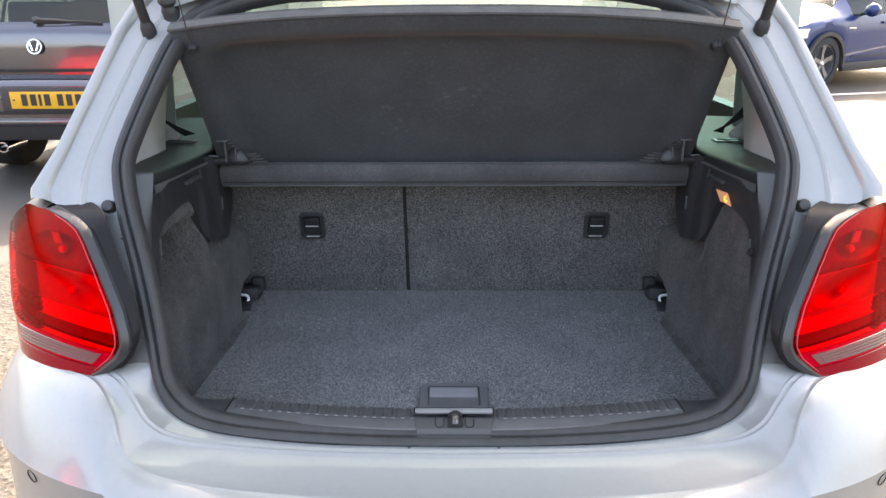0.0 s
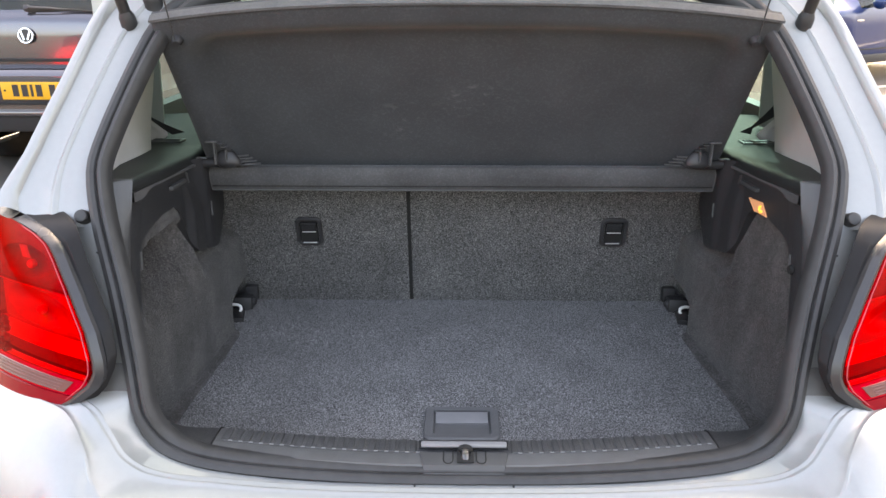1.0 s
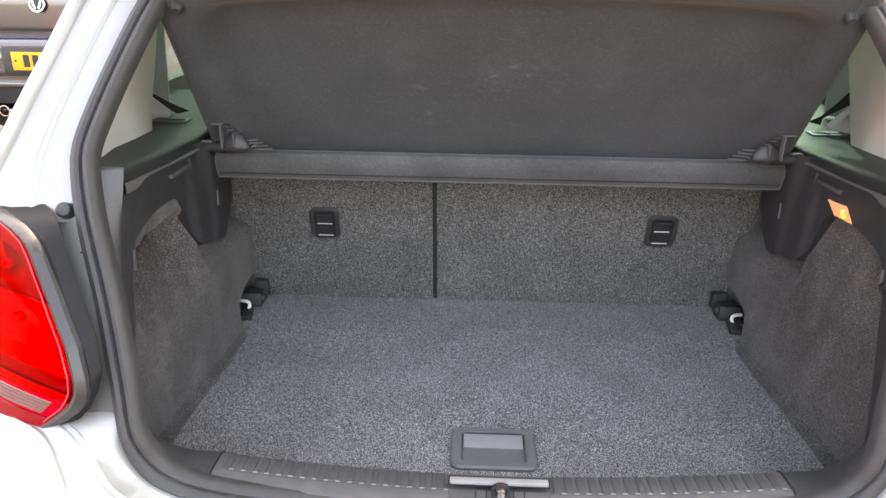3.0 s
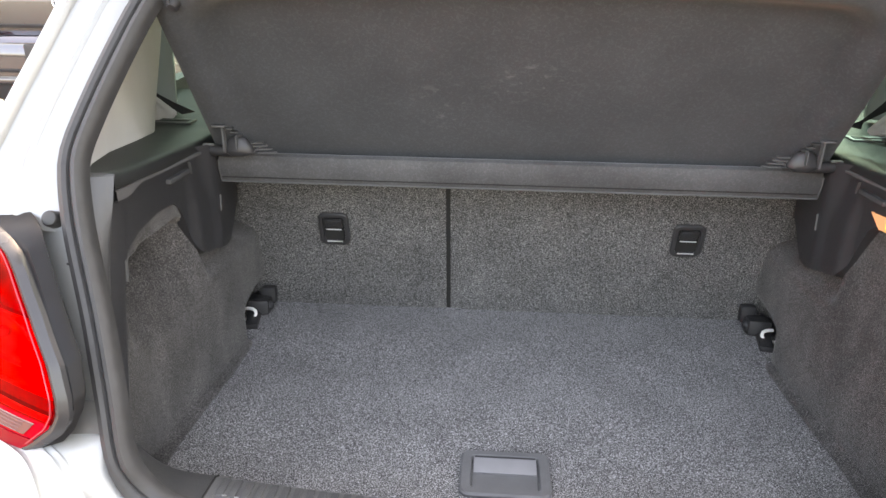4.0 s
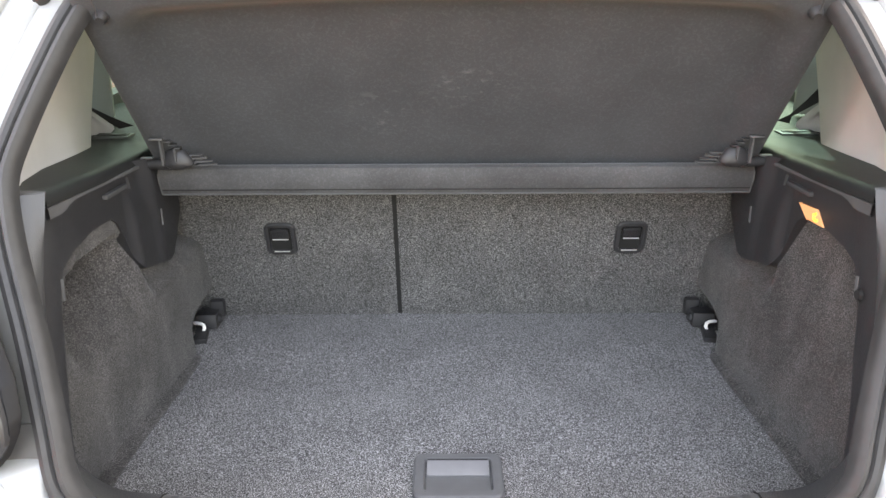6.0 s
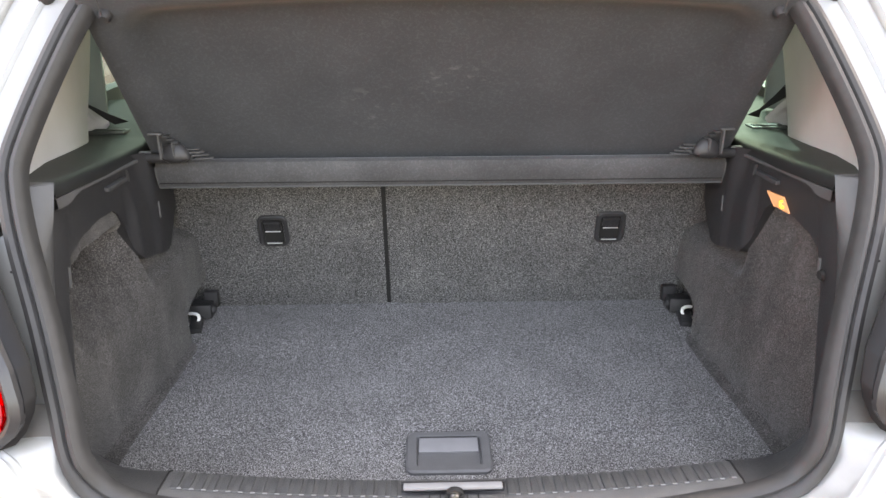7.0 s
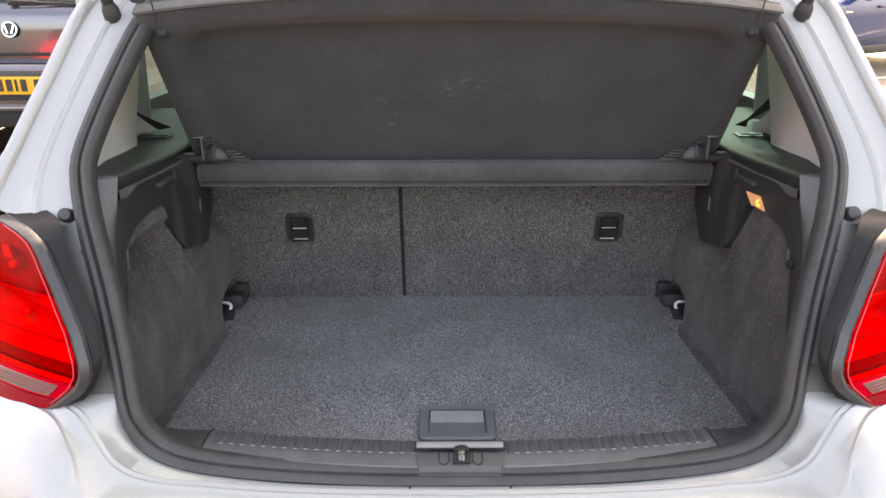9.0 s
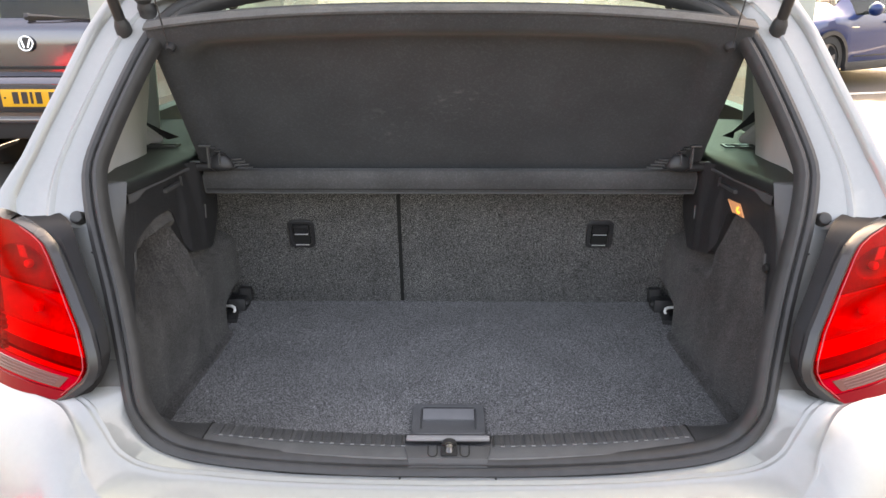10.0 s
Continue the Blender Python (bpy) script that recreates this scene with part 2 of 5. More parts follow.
def asphalt():
    m = mat("asphalt", (0.12, 0.115, 0.105), 0.95, spec=0.3)
    nt = m.node_tree
    b = nt.nodes["Principled BSDF"]
    tc = nt.nodes.new("ShaderNodeTexCoord")
    v = nt.nodes.new("ShaderNodeTexVoronoi")
    v.inputs["Scale"].default_value = 70
    nt.links.new(tc.outputs["Object"], v.inputs["Vector"])
    n = nt.nodes.new("ShaderNodeTexNoise")
    n.inputs["Scale"].default_value, n.inputs["Detail"].default_value = 0.7, 6
    nt.links.new(tc.outputs["Object"], n.inputs["Vector"])
    r = nt.nodes.new("ShaderNodeValToRGB")
    r.color_ramp.elements[0].color, r.color_ramp.elements[1].color = (0.018, 0.0173, 0.0168, 1), (0.070, 0.0665, 0.062, 1)
    nt.links.new(v.outputs["Color"], r.inputs[0])
    mr = nt.nodes.new("ShaderNodeMapRange")
    mr.inputs["To Min"].default_value, mr.inputs["To Max"].default_value = 0.7, 1.3
    nt.links.new(n.outputs["Fac"], mr.inputs["Value"])
    sc = nt.nodes.new("ShaderNodeVectorMath")
    sc.operation = "SCALE"
    nt.links.new(r.outputs[0], sc.inputs[0])
    nt.links.new(mr.outputs[0], sc.inputs["Scale"])
    # smooth rolled tarmac beyond a slanting seam, coarse grit on the near side
    place = nt.nodes.new("ShaderNodeSeparateXYZ")
    nt.links.new(tc.outputs["Object"], place.inputs[0])
    slant = nt.nodes.new("ShaderNodeMath")
    slant.operation = "MULTIPLY_ADD"
    slant.inputs[1].default_value = -0.405
    nt.links.new(place.outputs["X"], slant.inputs[0])
    nt.links.new(place.outputs["Y"], slant.inputs[2])
    seam = nt.nodes.new("ShaderNodeMapRange")
    seam.inputs["From Min"].default_value, seam.inputs["From Max"].default_value = 3.26, 3.34
    nt.links.new(slant.outputs[0], seam.inputs["Value"])
    fine = nt.nodes.new("ShaderNodeTexNoise")
    fine.inputs["Scale"].default_value, fine.inputs["Detail"].default_value = 220, 4
    nt.links.new(tc.outputs["Object"], fine.inputs["Vector"])
    r2 = nt.nodes.new("ShaderNodeValToRGB")
    r2.color_ramp.elements[0].position, r2.color_ramp.elements[1].position = 0.3, 0.7
    r2.color_ramp.elements[0].color, r2.color_ramp.elements[1].color = (0.036, 0.035, 0.034, 1), (0.066, 0.064, 0.061, 1)
    nt.links.new(fine.outputs["Fac"], r2.inputs[0])
    mx = nt.nodes.new("ShaderNodeMix")
    mx.data_type = "RGBA"
    nt.links.new(seam.outputs[0], mx.inputs["Factor"])
    nt.links.new(sc.outputs[0], mx.inputs["A"])
    nt.links.new(r2.outputs[0], mx.inputs["B"])
    nt.links.new(mx.outputs["Result"], b.inputs["Base Color"])
    gloss = nt.nodes.new("ShaderNodeMapRange")
    gloss.inputs["To Min"].default_value, gloss.inputs["To Max"].default_value = 0.95, 0.80
    nt.links.new(seam.outputs[0], gloss.inputs["Value"])
    nt.links.new(gloss.outputs[0], b.inputs["Roughness"])
    lift = nt.nodes.new("ShaderNodeMapRange")
    lift.inputs["To Min"].default_value, lift.inputs["To Max"].default_value = 0.8, 0.1
    nt.links.new(seam.outputs[0], lift.inputs["Value"])
    bp = nt.nodes.new("ShaderNodeBump")
    bp.inputs["Distance"].default_value = 0.006
    nt.links.new(lift.outputs[0], bp.inputs["Strength"])
    nt.links.new(v.outputs["Distance"], bp.inputs["Height"])
    nt.links.new(bp.outputs[0], b.inputs["Normal"])
    return m


M_ASPHALT = asphalt()


# ---- mesh helpers ----
def thing(name, loc, label, category, group=""):
    ob = new(name)
    ob.location = loc
    return tagged(ob, label, category, group)


def part(name, bm, material, parent=None, label="", smooth=True, bevel=0.0):
    """One bmesh as ONE mesh object, in place, under a thing or under a part."""
    if bevel:
        bmesh.ops.bevel(bm, geom=[e for e in bm.edges if len(e.link_faces) == 2 and e.calc_face_angle(0) > 0.5], offset=bevel, segments=2, affect="EDGES", profile=0.6, clamp_overlap=True)
    bmesh.ops.recalc_face_normals(bm, faces=bm.faces)
    me = bpy.data.meshes.new(name)
    bm.to_mesh(me)
    bm.free()
    me.materials.append(material)
    if smooth:
        me.polygons.foreach_set("use_smooth", [True] * len(me.polygons))
        me.set_sharp_from_angle(angle=radians(38))
    ob = new(name, me)
    if parent:
        ob.parent = parent
        if parent.type == "EMPTY":
            ob.matrix_parent_inverse = parent.matrix_basis.inverted()
    if label:
        ob["label"] = label
    return ob


def grid(rows, close=False):
    """A sheet through rows of points; close joins each row's ends."""
    bm = bmesh.new()
    vs = [[bm.verts.new(p) for p in r] for r in rows]
    n = len(rows[0])
    for a, b in zip(vs, vs[1:]):
        for i in range(n if close else n - 1):
            j = (i + 1) % n
            q = [a[i], a[j], b[j], b[i]]
            q = [v for k, v in enumerate(q) if (v.co - q[k - 1].co).length > 1e-6]
            if len(q) > 2:
                try:
                    bm.faces.new(q)
                except ValueError:
                    pass
    return bm


def slab(rows, thick):
    """A sheet made solid: thick is the vector from its front to its back."""
    t = Vector(thick)
    front = [[Vector(p) for p in r] for r in rows]
    back = [[p + t for p in r] for r in front]
    loops = [f + list(reversed(b)) for f, b in zip(front, back)]
    bm = grid(loops, close=True)
    bm2 = grid(front[:1] + back[:1])
    bm3 = grid(front[-1:] + back[-1:])
    for b in (bm2, bm3):
        me = bpy.data.meshes.new("tmp")
        b.to_mesh(me)
        b.free()
        bm.from_mesh(me)
        bpy.data.meshes.remove(me)
    bmesh.ops.remove_doubles(bm, verts=bm.verts, dist=1e-5)
    return bm


def box(c, s, m=None):
    bm = bmesh.new()
    bmesh.ops.create_cube(bm, size=1)
    bmesh.ops.scale(bm, vec=s, verts=bm.verts)
    if m is not None:
        bmesh.ops.transform(bm, matrix=m, verts=bm.verts)
    bmesh.ops.translate(bm, vec=c, verts=bm.verts)
    return bm


def lathe(profile, m, seg=24):
    """Turned about its z axis: profile of (radius, height); then set at the pose m."""
    rows = [[m @ Vector((r * math.cos(2 * math.pi * k / seg), r * math.sin(2 * math.pi * k / seg), h)) for k in range(seg)] for r, h in profile]
    bm = grid(rows, close=True)
    for row, (r, h) in ((rows[0], profile[0]), (rows[-1], profile[-1])):
        if r > 1e-6:
            bm.faces.new([bm.verts.new(p) for p in row])
    bmesh.ops.remove_doubles(bm, verts=bm.verts, dist=1e-6)
    return bm


def tube(points, radius, seg=10, flat=1.0):
    """A rod along points."""
    pts = [Vector(p) for p in points]
    rows, side = [], None
    for i, p in enumerate(pts):
        d = (pts[min(i + 1, len(pts) - 1)] - pts[max(i - 1, 0)]).normalized()
        if side is None:
            side = d.orthogonal().normalized()
        side = (side - d * side.dot(d)).normalized()
        up = d.cross(side)
        rows.append([p + radius * (math.cos(a) * side + flat * math.sin(a) * up) for a in [2 * math.pi * k / seg for k in range(seg)]])
    bm = grid(rows, close=True)
    for r in (rows[0], rows[-1]):
        bm.faces.new([bm.verts.new(p) for p in r])
    bmesh.ops.remove_doubles(bm, verts=bm.verts, dist=1e-6)
    return bm


def spline(ctrl, n):
    """Points along a smooth curve through ctrl, even in arc length."""
    c = [np.array(p, float) for p in ctrl]
    c = [2 * c[0] - c[1]] + c + [2 * c[-1] - c[-2]]
    out = []
    for i in range(1, len(c) - 2):
        for u in np.linspace(0, 1, 24, endpoint=False):
            out.append(0.5 * (2 * c[i] + (c[i + 1] - c[i - 1]) * u + (2 * c[i - 1] - 5 * c[i] + 4 * c[i + 1] - c[i + 2]) * u * u + (3 * c[i] - c[i - 1] - 3 * c[i + 1] + c[i + 2]) * u ** 3))
    out.append(c[-2])
    out = np.array(out)
    s = np.concatenate([[0], np.cumsum(np.linalg.norm(np.diff(out, axis=0), axis=1))])
    t = np.linspace(0, s[-1], n)
    return np.stack([np.interp(t, s, out[:, k]) for k in range(out.shape[1])], 1)


def interp(x, table):
    return float(np.interp(x, [a for a, _ in table], [b for _, b in table]))


def smooth(t):
    t = min(max(t, 0), 1)
    return t * t * (3 - 2 * t)


# ---- ground ----
def ground():
    bm = bmesh.new()
    # one sheet to the horizon, finer near the cars
    xs = [-900, -200, -60, -20, -8, -3, 0, 3, 8, 20, 60, 200, 900]
    rows = [[(x, y, 0.0) for x in xs] for y in xs]
    return tagged(part("ground", grid(rows), M_ASPHALT), "worn grey asphalt of a car park with pale grit", "ground", kind="structure")


ground()


def line(x0, y0, x1, y1, w):
    d = Vector((x1 - x0, y1 - y0, 0)).normalized()
    n = Vector((-d.y, d.x, 0)) * w / 2
    a, b = Vector((x0, y0, 0)), Vector((x1, y1, 0))
    up = Vector((0, 0, 0.004))
    bm = slab([[a - n + up, a + n + up], [b - n + up, b + n + up]], (0, 0, -0.003))
    return tagged(part("parking_line", bm, M_LINE, smooth=False), "worn white painted bay line on asphalt", "parking line", "bay lines", "structure")


line(4.4, 8.35, 10.5, 9.9, 0.09)
line(-4.6, 3.1, -4.6, 8.0, 0.09)


# ---- other parked cars ----
def wheel(parent, x, y, r=0.335, w=0.225, out=1):
    m = Matrix.Translation((x, y, r)) @ Matrix.Rotation(radians(90 * out), 4, "Y")
    tyre = part("wheel", lathe([(r * 0.66, -w / 2), (r * 0.90, -w / 2), (r * 0.97, -w * 0.42), (r, -w * 0.3), (r, w * 0.3), (r * 0.97, w * 0.42), (r * 0.90, w / 2), (r * 0.68, w / 2), (r * 0.66, w * 0.3), (r * 0.66, -w / 2)], m, 40), M_TYRE, parent)
    rim = lathe([(r * 0.67, -w * 0.4), (r * 0.665, w * 0.42), (r * 0.63, w * 0.42), (r * 0.6, w * 0.1), (r * 0.58, -w * 0.1), (0, -w * 0.1)], m, 40)
    part("rim", rim, M_ALLOY, tyre)
    for k in range(5):
        a = 2 * math.pi * k / 5
        rows = [[m @ Matrix.Rotation(a, 4, "Z") @ Vector((rr, s * ww, h)) for s in (-1, 1)] for rr, ww, h in ((0.02, 0.03, w * 0.36), (r * 0.35, 0.026, w * 0.33), (r * 0.62, 0.036, w * 0.38))]
        part("spoke", slab(rows, (-0.02 * out, 0, 0)), M_ALLOY, tyre)
    part("hub_cap", lathe([(0, w * 0.40), (0.025, w * 0.40), (0.032, w * 0.36), (0.034, w * 0.3)], m, 20), M_CHROME, tyre)
    return tyre


def tab(y, table, col):
    return float(np.interp(y, [r[0] for r in table], [r[col] for r in table]))


def car_shell(car, table, paint, axles, glass_side, glass_front, glass_rear, length, glass, radius=0.36, start=0.0, shade=False):
    """Body lofted along y from a table of (y, half width, sill z, belt z, roof half width, roof z)."""
    ys = sorted(set([round(r[0], 3) for r in table] + [round(start + k * 0.05, 3) for k in range(int((length - start) / 0.05) + 1)] + [v for seg in glass_side for v in seg] + list(glass_front) + list(glass_rear)))
    ys = [y for y in ys if start <= y <= length]
    rings = []
    for y in ys:
        w, zs, zb, wr, zr = (tab(y, table, k) for k in range(1, 6))
        for ya in axles:
            if abs(y - ya) < radius:
                zs = max(zs, 0.33 + math.sqrt(radius ** 2 - (y - ya) ** 2))
        ze = zr - 0.06
        zb = min(zb, ze - 0.02)
        half = [(w * 0.94, zs), (w * 0.985, zs + (zb - zs) * 0.2), (w, zs + (zb - zs) * 0.5), (w * 0.995, zb - (zb - zs) * 0.14), (w * 0.965, zb), ((w * 0.965 + wr) / 2 + 0.012, (zb + ze) / 2), (wr, ze), (wr * 0.86, zr - 0.02), (wr * 0.45, zr - 0.002)]
        rings.append([(-x, y, z) for x, z in half] + [(0, y, zr)] + [(x, y, z) for x, z in reversed(half)])
    n = len(rings[0])
    kinds = {}

    def where(i, ymid):
        k = min(i, n - 2 - i)
        if k in (4, 5):
            for s, (a, b) in enumerate(glass_side):
                if a < ymid < b:
                    return ("side_window", s, i > n // 2)
        if k >= 6:
            if glass_front[0] < ymid < glass_front[1]:
                return ("windscreen", 0, 0)
            if glass_rear[0] < ymid < glass_rear[1]:
                return ("rear_window", 0, 0)
        return ("body", 0, 0)

    for a in range(len(ys) - 1):
        for i in range(n - 1):
            kinds.setdefault(where(i, (ys[a] + ys[a + 1]) / 2), []).append([rings[a][i], rings[a][i + 1], rings[a + 1][i + 1], rings[a + 1][i]])
    caps = [rings[0], rings[-1]] if start == 0 else [rings[-1]]
    for r in caps:
        for i in range(n // 2):
            kinds[("body", 0, 0)].append([r[i], r[i + 1], r[n - 2 - i], r[n - 1 - i]])
    body = None
    for key in sorted(kinds, key=lambda k: k[0] != "body"):
        bm = bmesh.new()
        for q in kinds[key]:
            bm.faces.new([bm.verts.new(p) for p in q])
        bmesh.ops.remove_doubles(bm, verts=bm.verts, dist=1e-4)
        bmesh.ops.dissolve_degenerate(bm, dist=1e-4, edges=bm.edges)
        ob = part(key[0], bm, paint if key[0] == "body" else glass, car)
        if key[0] == "body":
            body = ob
        else:
            ob.visible_shadow = shade
    return body


SUV = [  # y, half width, sill, belt, roof half width, roof
    (0.0, 0.78, 0.36, 0.60, 0.74, 0.70),
    (0.03, 0.84, 0.35, 0.64, 0.78, 0.735),
    (0.09, 0.87, 0.345, 0.68, 0.80, 0.765),
    (0.092, 0.87, 0.345, 0.70, 0.80, 0.80),
    (0.105, 0.875, 0.345, 0.91, 0.80, 1.02),
    (0.120, 0.88, 0.345, 0.95, 0.79, 1.06),
    (0.15, 0.885, 0.345, 0.98, 0.78, 1.08),
    (0.42, 0.90, 0.28, 1.02, 0.64, 1.63),
    (0.75, 0.905, 0.28, 1.01, 0.62, 1.655),
    (1.8, 0.905, 0.25, 0.98, 0.62, 1.68),
    (2.5, 0.905, 0.25, 0.96, 0.62, 1.62),
    (3.25, 0.90, 0.25, 0.95, 0.70, 1.12),
    (3.4, 0.90, 0.25, 0.94, 0.74, 1.07),
    (4.1, 0.86, 0.25, 0.84, 0.72, 0.94),
    (4.3, 0.80, 0.26, 0.70, 0.66, 0.80),
    (4.4, 0.70, 0.30, 0.55, 0.58, 0.62),
]


def suv(name, label, paint, category="car", glass=None):
    car = thing(name, (0, 0, 0), label, category, "parked cars")
    car_shell(car, SUV, paint, (0.80, 3.5), ((0.75, 1.15), (1.2, 2.05), (2.12, 3.0)), (2.5, 3.25), (0.16, 0.41), 4.4, glass or M_DARKGLASS, 0.385)
    part("underbody", box((0, 2.2, 0.47), (1.18, 4.1, 0.28)), M_DARK, car)
    for x, o in ((-0.79, -1), (0.79, 1)):
        for y, inset in ((0.80, 0.09), (3.5, 0.02)):
            wheel(car, x - o * inset, y, 0.36, 0.235, o)
    # black arch and sill cladding
    for s in (-1, 1):
        for ya in (0.80, 3.5):
            rows = [[(s * (0.905 + dx), ya + (0.385 + d) * math.cos(a), 0.33 + (0.385 + d) * math.sin(a)) for d, dx in ((-0.01, -0.05), (0.0, 0.004), (0.05, 0.004), (0.055, -0.03))] for a in np.linspace(-0.1, math.pi + 0.1, 21)]
            part("wheel_arch_trim", grid(rows), M_PLASTIC, car)
        part("sill_cladding", box((s * 0.875, 2.17, 0.29), (0.07, 1.85, 0.12)), M_PLASTIC, car, bevel=0.015)
        part("side_moulding", box((s * 0.902, 2.1, 0.42), (0.012, 1.7, 0.020)), M_PLASTIC, car, bevel=0.004)
        mir = part("door_mirror", lathe([(0, 0.1), (0.05, 0.09), (0.085, 0.05), (0.09, 0.0), (0.07, -0.06), (0, -0.07)], Matrix.Translation((s * 1.0, 2.78, 1.03)) @ Matrix.Rotation(radians(-90), 4, "X"), 16), paint, car)
        part("mirror_foot", box((s * 0.92, 2.78, 0.985), (0.12, 0.05, 0.04)), M_PLASTIC, mir, bevel=0.01)
        for y in (1.35, 2.25):
            part("door_handle", box((s * 0.915, y, 0.86), (0.02, 0.18, 0.03)), paint, car, bevel=0.007)
        part("wing_badge", box((s * 0.905, 3.02, 0.80), (0.008, 0.16, 0.018)), M_CHROME, car, bevel=0.002)
        part("roof_rail", tube([(s * 0.6, 0.7, 1.65), (s * 0.61, 0.8, 1.69), (s * 0.61, 1.8, 1.715), (s * 0.6, 2.5, 1.67)], 0.016), M_CHROME, car)
        # front lamps
        rows = [[(s * x, y + dy, z) for x, y in ((0.893, 3.96), (0.862, 4.2), (0.70, 4.36), (0.48, 4.415))] for z, dy in ((0.70, 0.012), (0.755, 0.01), (0.815, -0.03))]
        part("headlight", slab(rows, (-s * 0.03, -0.06, 0)), mat("headlight_glass", (0.75, 0.77, 0.8), 0.08, 0.5, 1.0), car, "clear headlight with bright reflector")
        # rear lamps
        rows = [[(s * x, y, 0.90 + (z - 0.90) * f) for x, y, f in ((0.915, 0.42, 0.8), (0.905, 0.2, 1), (0.84, 0.105 + dy, 1), (0.56, 0.075 + dy, 0.8), (0.47, 0.067 + dy, 0.45), (0.45, 0.065 + dy, 0.2))] for z, dy in ((0.815, -0.02), (0.90, -0.005), (0.985, 0.02))]
        part("tail_light", slab(rows, (-s * 0.03, 0.05, 0)), M_LENS, car, "red tail light")
    # rear end
    part("rear_bumper_insert", box((0, -0.005, 0.402), (1.40, 0.05, 0.12)), M_DARK, car, bevel=0.02)
    part("bumper_step", box((0, -0.02, 0.465), (1.45, 0.05, 0.035)), M_GREY, car, bevel=0.012)
    part("bumper_groove", box((0, -0.012, 0.525), (1.3, 0.03, 0.016)), M_DARK, car, bevel=0.004)
    part("plate_recess", box((0.09, 0.0, 0.61), (0.66, 0.03, 0.165)), M_PLASTIC, car, bevel=0.02)
    pl = part("number_plate", box((0.09, -0.02, 0.61), (0.52, 0.008, 0.112)), M_YELLOW, car, "yellow rear plate with dark bars", bevel=0.003)
    for k, x in enumerate((-0.165, -0.105, -0.06, -0.012, 0.075, 0.135, 0.195)):
        part("plate_bar", box((x + 0.09, -0.0255, 0.612), (0.038 if k != 2 else 0.016, 0.003, 0.075)), M_INK, pl)
    for x in (-0.235, 0.235):
        part("screw", lathe([(0, 0.004), (0.006, 0.004), (0.007, 0.0)], Matrix.Translation((x + 0.09, -0.024, 0.612)) @ Matrix.Rotation(radians(90), 4, "X"), 10), M_INK, pl)
    badge = part("badge", lathe([(0, 0.004), (0.039, 0.004), (0.0425, 0.0)], Matrix.Translation((0, 0.086, 0.945)) @ Matrix.Rotation(radians(80), 4, "X"), 32), M_INK, car, "round chrome badge")
    ring = Matrix.Translation((0, 0.086, 0.945)) @ Matrix.Rotation(radians(80), 4, "X")
    part("badge_ring", lathe([(0.0405, 0.003), (0.0435, 0.010), (0.048, 0.010), (0.051, 0.002)], ring, 36), M_CHROME, badge)
    for x, a in ((-0.0205, 18), (0.0205, -18)):
        part("badge_bar", box((0, 0, 0), (0.010, 0.056, 0.006), ring @ pose(x, 0, 0.007, 0, 0, a)), M_CHROME, badge)
    part("crease_strip", box((0, 0.055, 0.795), (1.5, 0.03, 0.018)), M_DARK, car, bevel=0.003)
    rows = [[(x, y, z + h), (x, y - 0.012, z + h * 0.5), (x, y - 0.010, z - h * 0.4), (x, y, z - h)] for x, y, z, h in ((-0.01, 0.145, 1.122, 0.012), (0.02, 0.135, 1.106, 0.022), (0.16, 0.140, 1.102, 0.017), (0.23, 0.145, 1.100, 0.010), (0.30, 0.15, 1.100, 0.006), (0.44, 0.155, 1.092, 0.004))]
    part("rear_wiper", grid(rows, close=True), M_INK, car)
    part("wiper_boss", lathe([(0, 0.02), (0.015, 0.018), (0.026, 0)], Matrix.Translation((0.01, 0.14, 1.11)) @ Matrix.Rotation(radians(60), 4, "X"), 16), M_PLASTIC, car)
    for x in (-0.32, -0.22):
        m = Matrix.Translation((x - 0.05, -0.02, 0.30)) @ Matrix.Rotation(radians(90), 4, "X")
        part("exhaust_pipe", lathe([(0.036, -0.2), (0.036, 0.03), (0.030, 0.03), (0.030, -0.18)], m, 20), M_CHROME, car)
    # front end
    part("grille", box((0, 4.365, 0.62), (0.95, 0.06, 0.16)), M_PLASTIC, car, bevel=0.01)
    for z in (0.585, 0.65):
        part("grille_bar", box((0, 4.4, z), (0.9, 0.012, 0.016)), M_CHROME, car, bevel=0.004)
    part("lower_intake", box((0, 4.37, 0.38), (1.1, 0.07, 0.14)), M_PLASTIC, car, bevel=0.02)
    # seats glimpsed through the glass
    for x in (-0.38, 0.38):
        part("seat", box((x, 1.95, 0.95), (0.5, 0.18, 0.75), pose(0, 0, 0, -12)), M_DARK, car, bevel=0.05)
        part("headrest", box((x, 1.86, 1.38), (0.26, 0.1, 0.17)), M_DARK, car, bevel=0.04)
    part("rear_seat", box((0, 0.95, 0.9), (1.3, 0.16, 0.65), pose(0, 0, 0, -12)), M_DARK, car, bevel=0.05)
    return car


grey_car = suv("grey_suv", "dark grey parked estate car seen from its shaded rear", M_GREY)
grey_car.matrix_basis = pose(-2.76, 3.82, 0)
blue_car = suv("blue_suv", "glossy blue parked car with alloy wheels, sun on its bonnet", M_BLUE, glass=M_GLASS)
blue_car.matrix_basis = pose(7.53, 11.46, 0, 0, 0, 121)
red_car = suv("red_car", "red parked car across the lane", M_RED)
red_car.matrix_basis = pose(-4.6, -1.2, 0, 0, 0, 180)

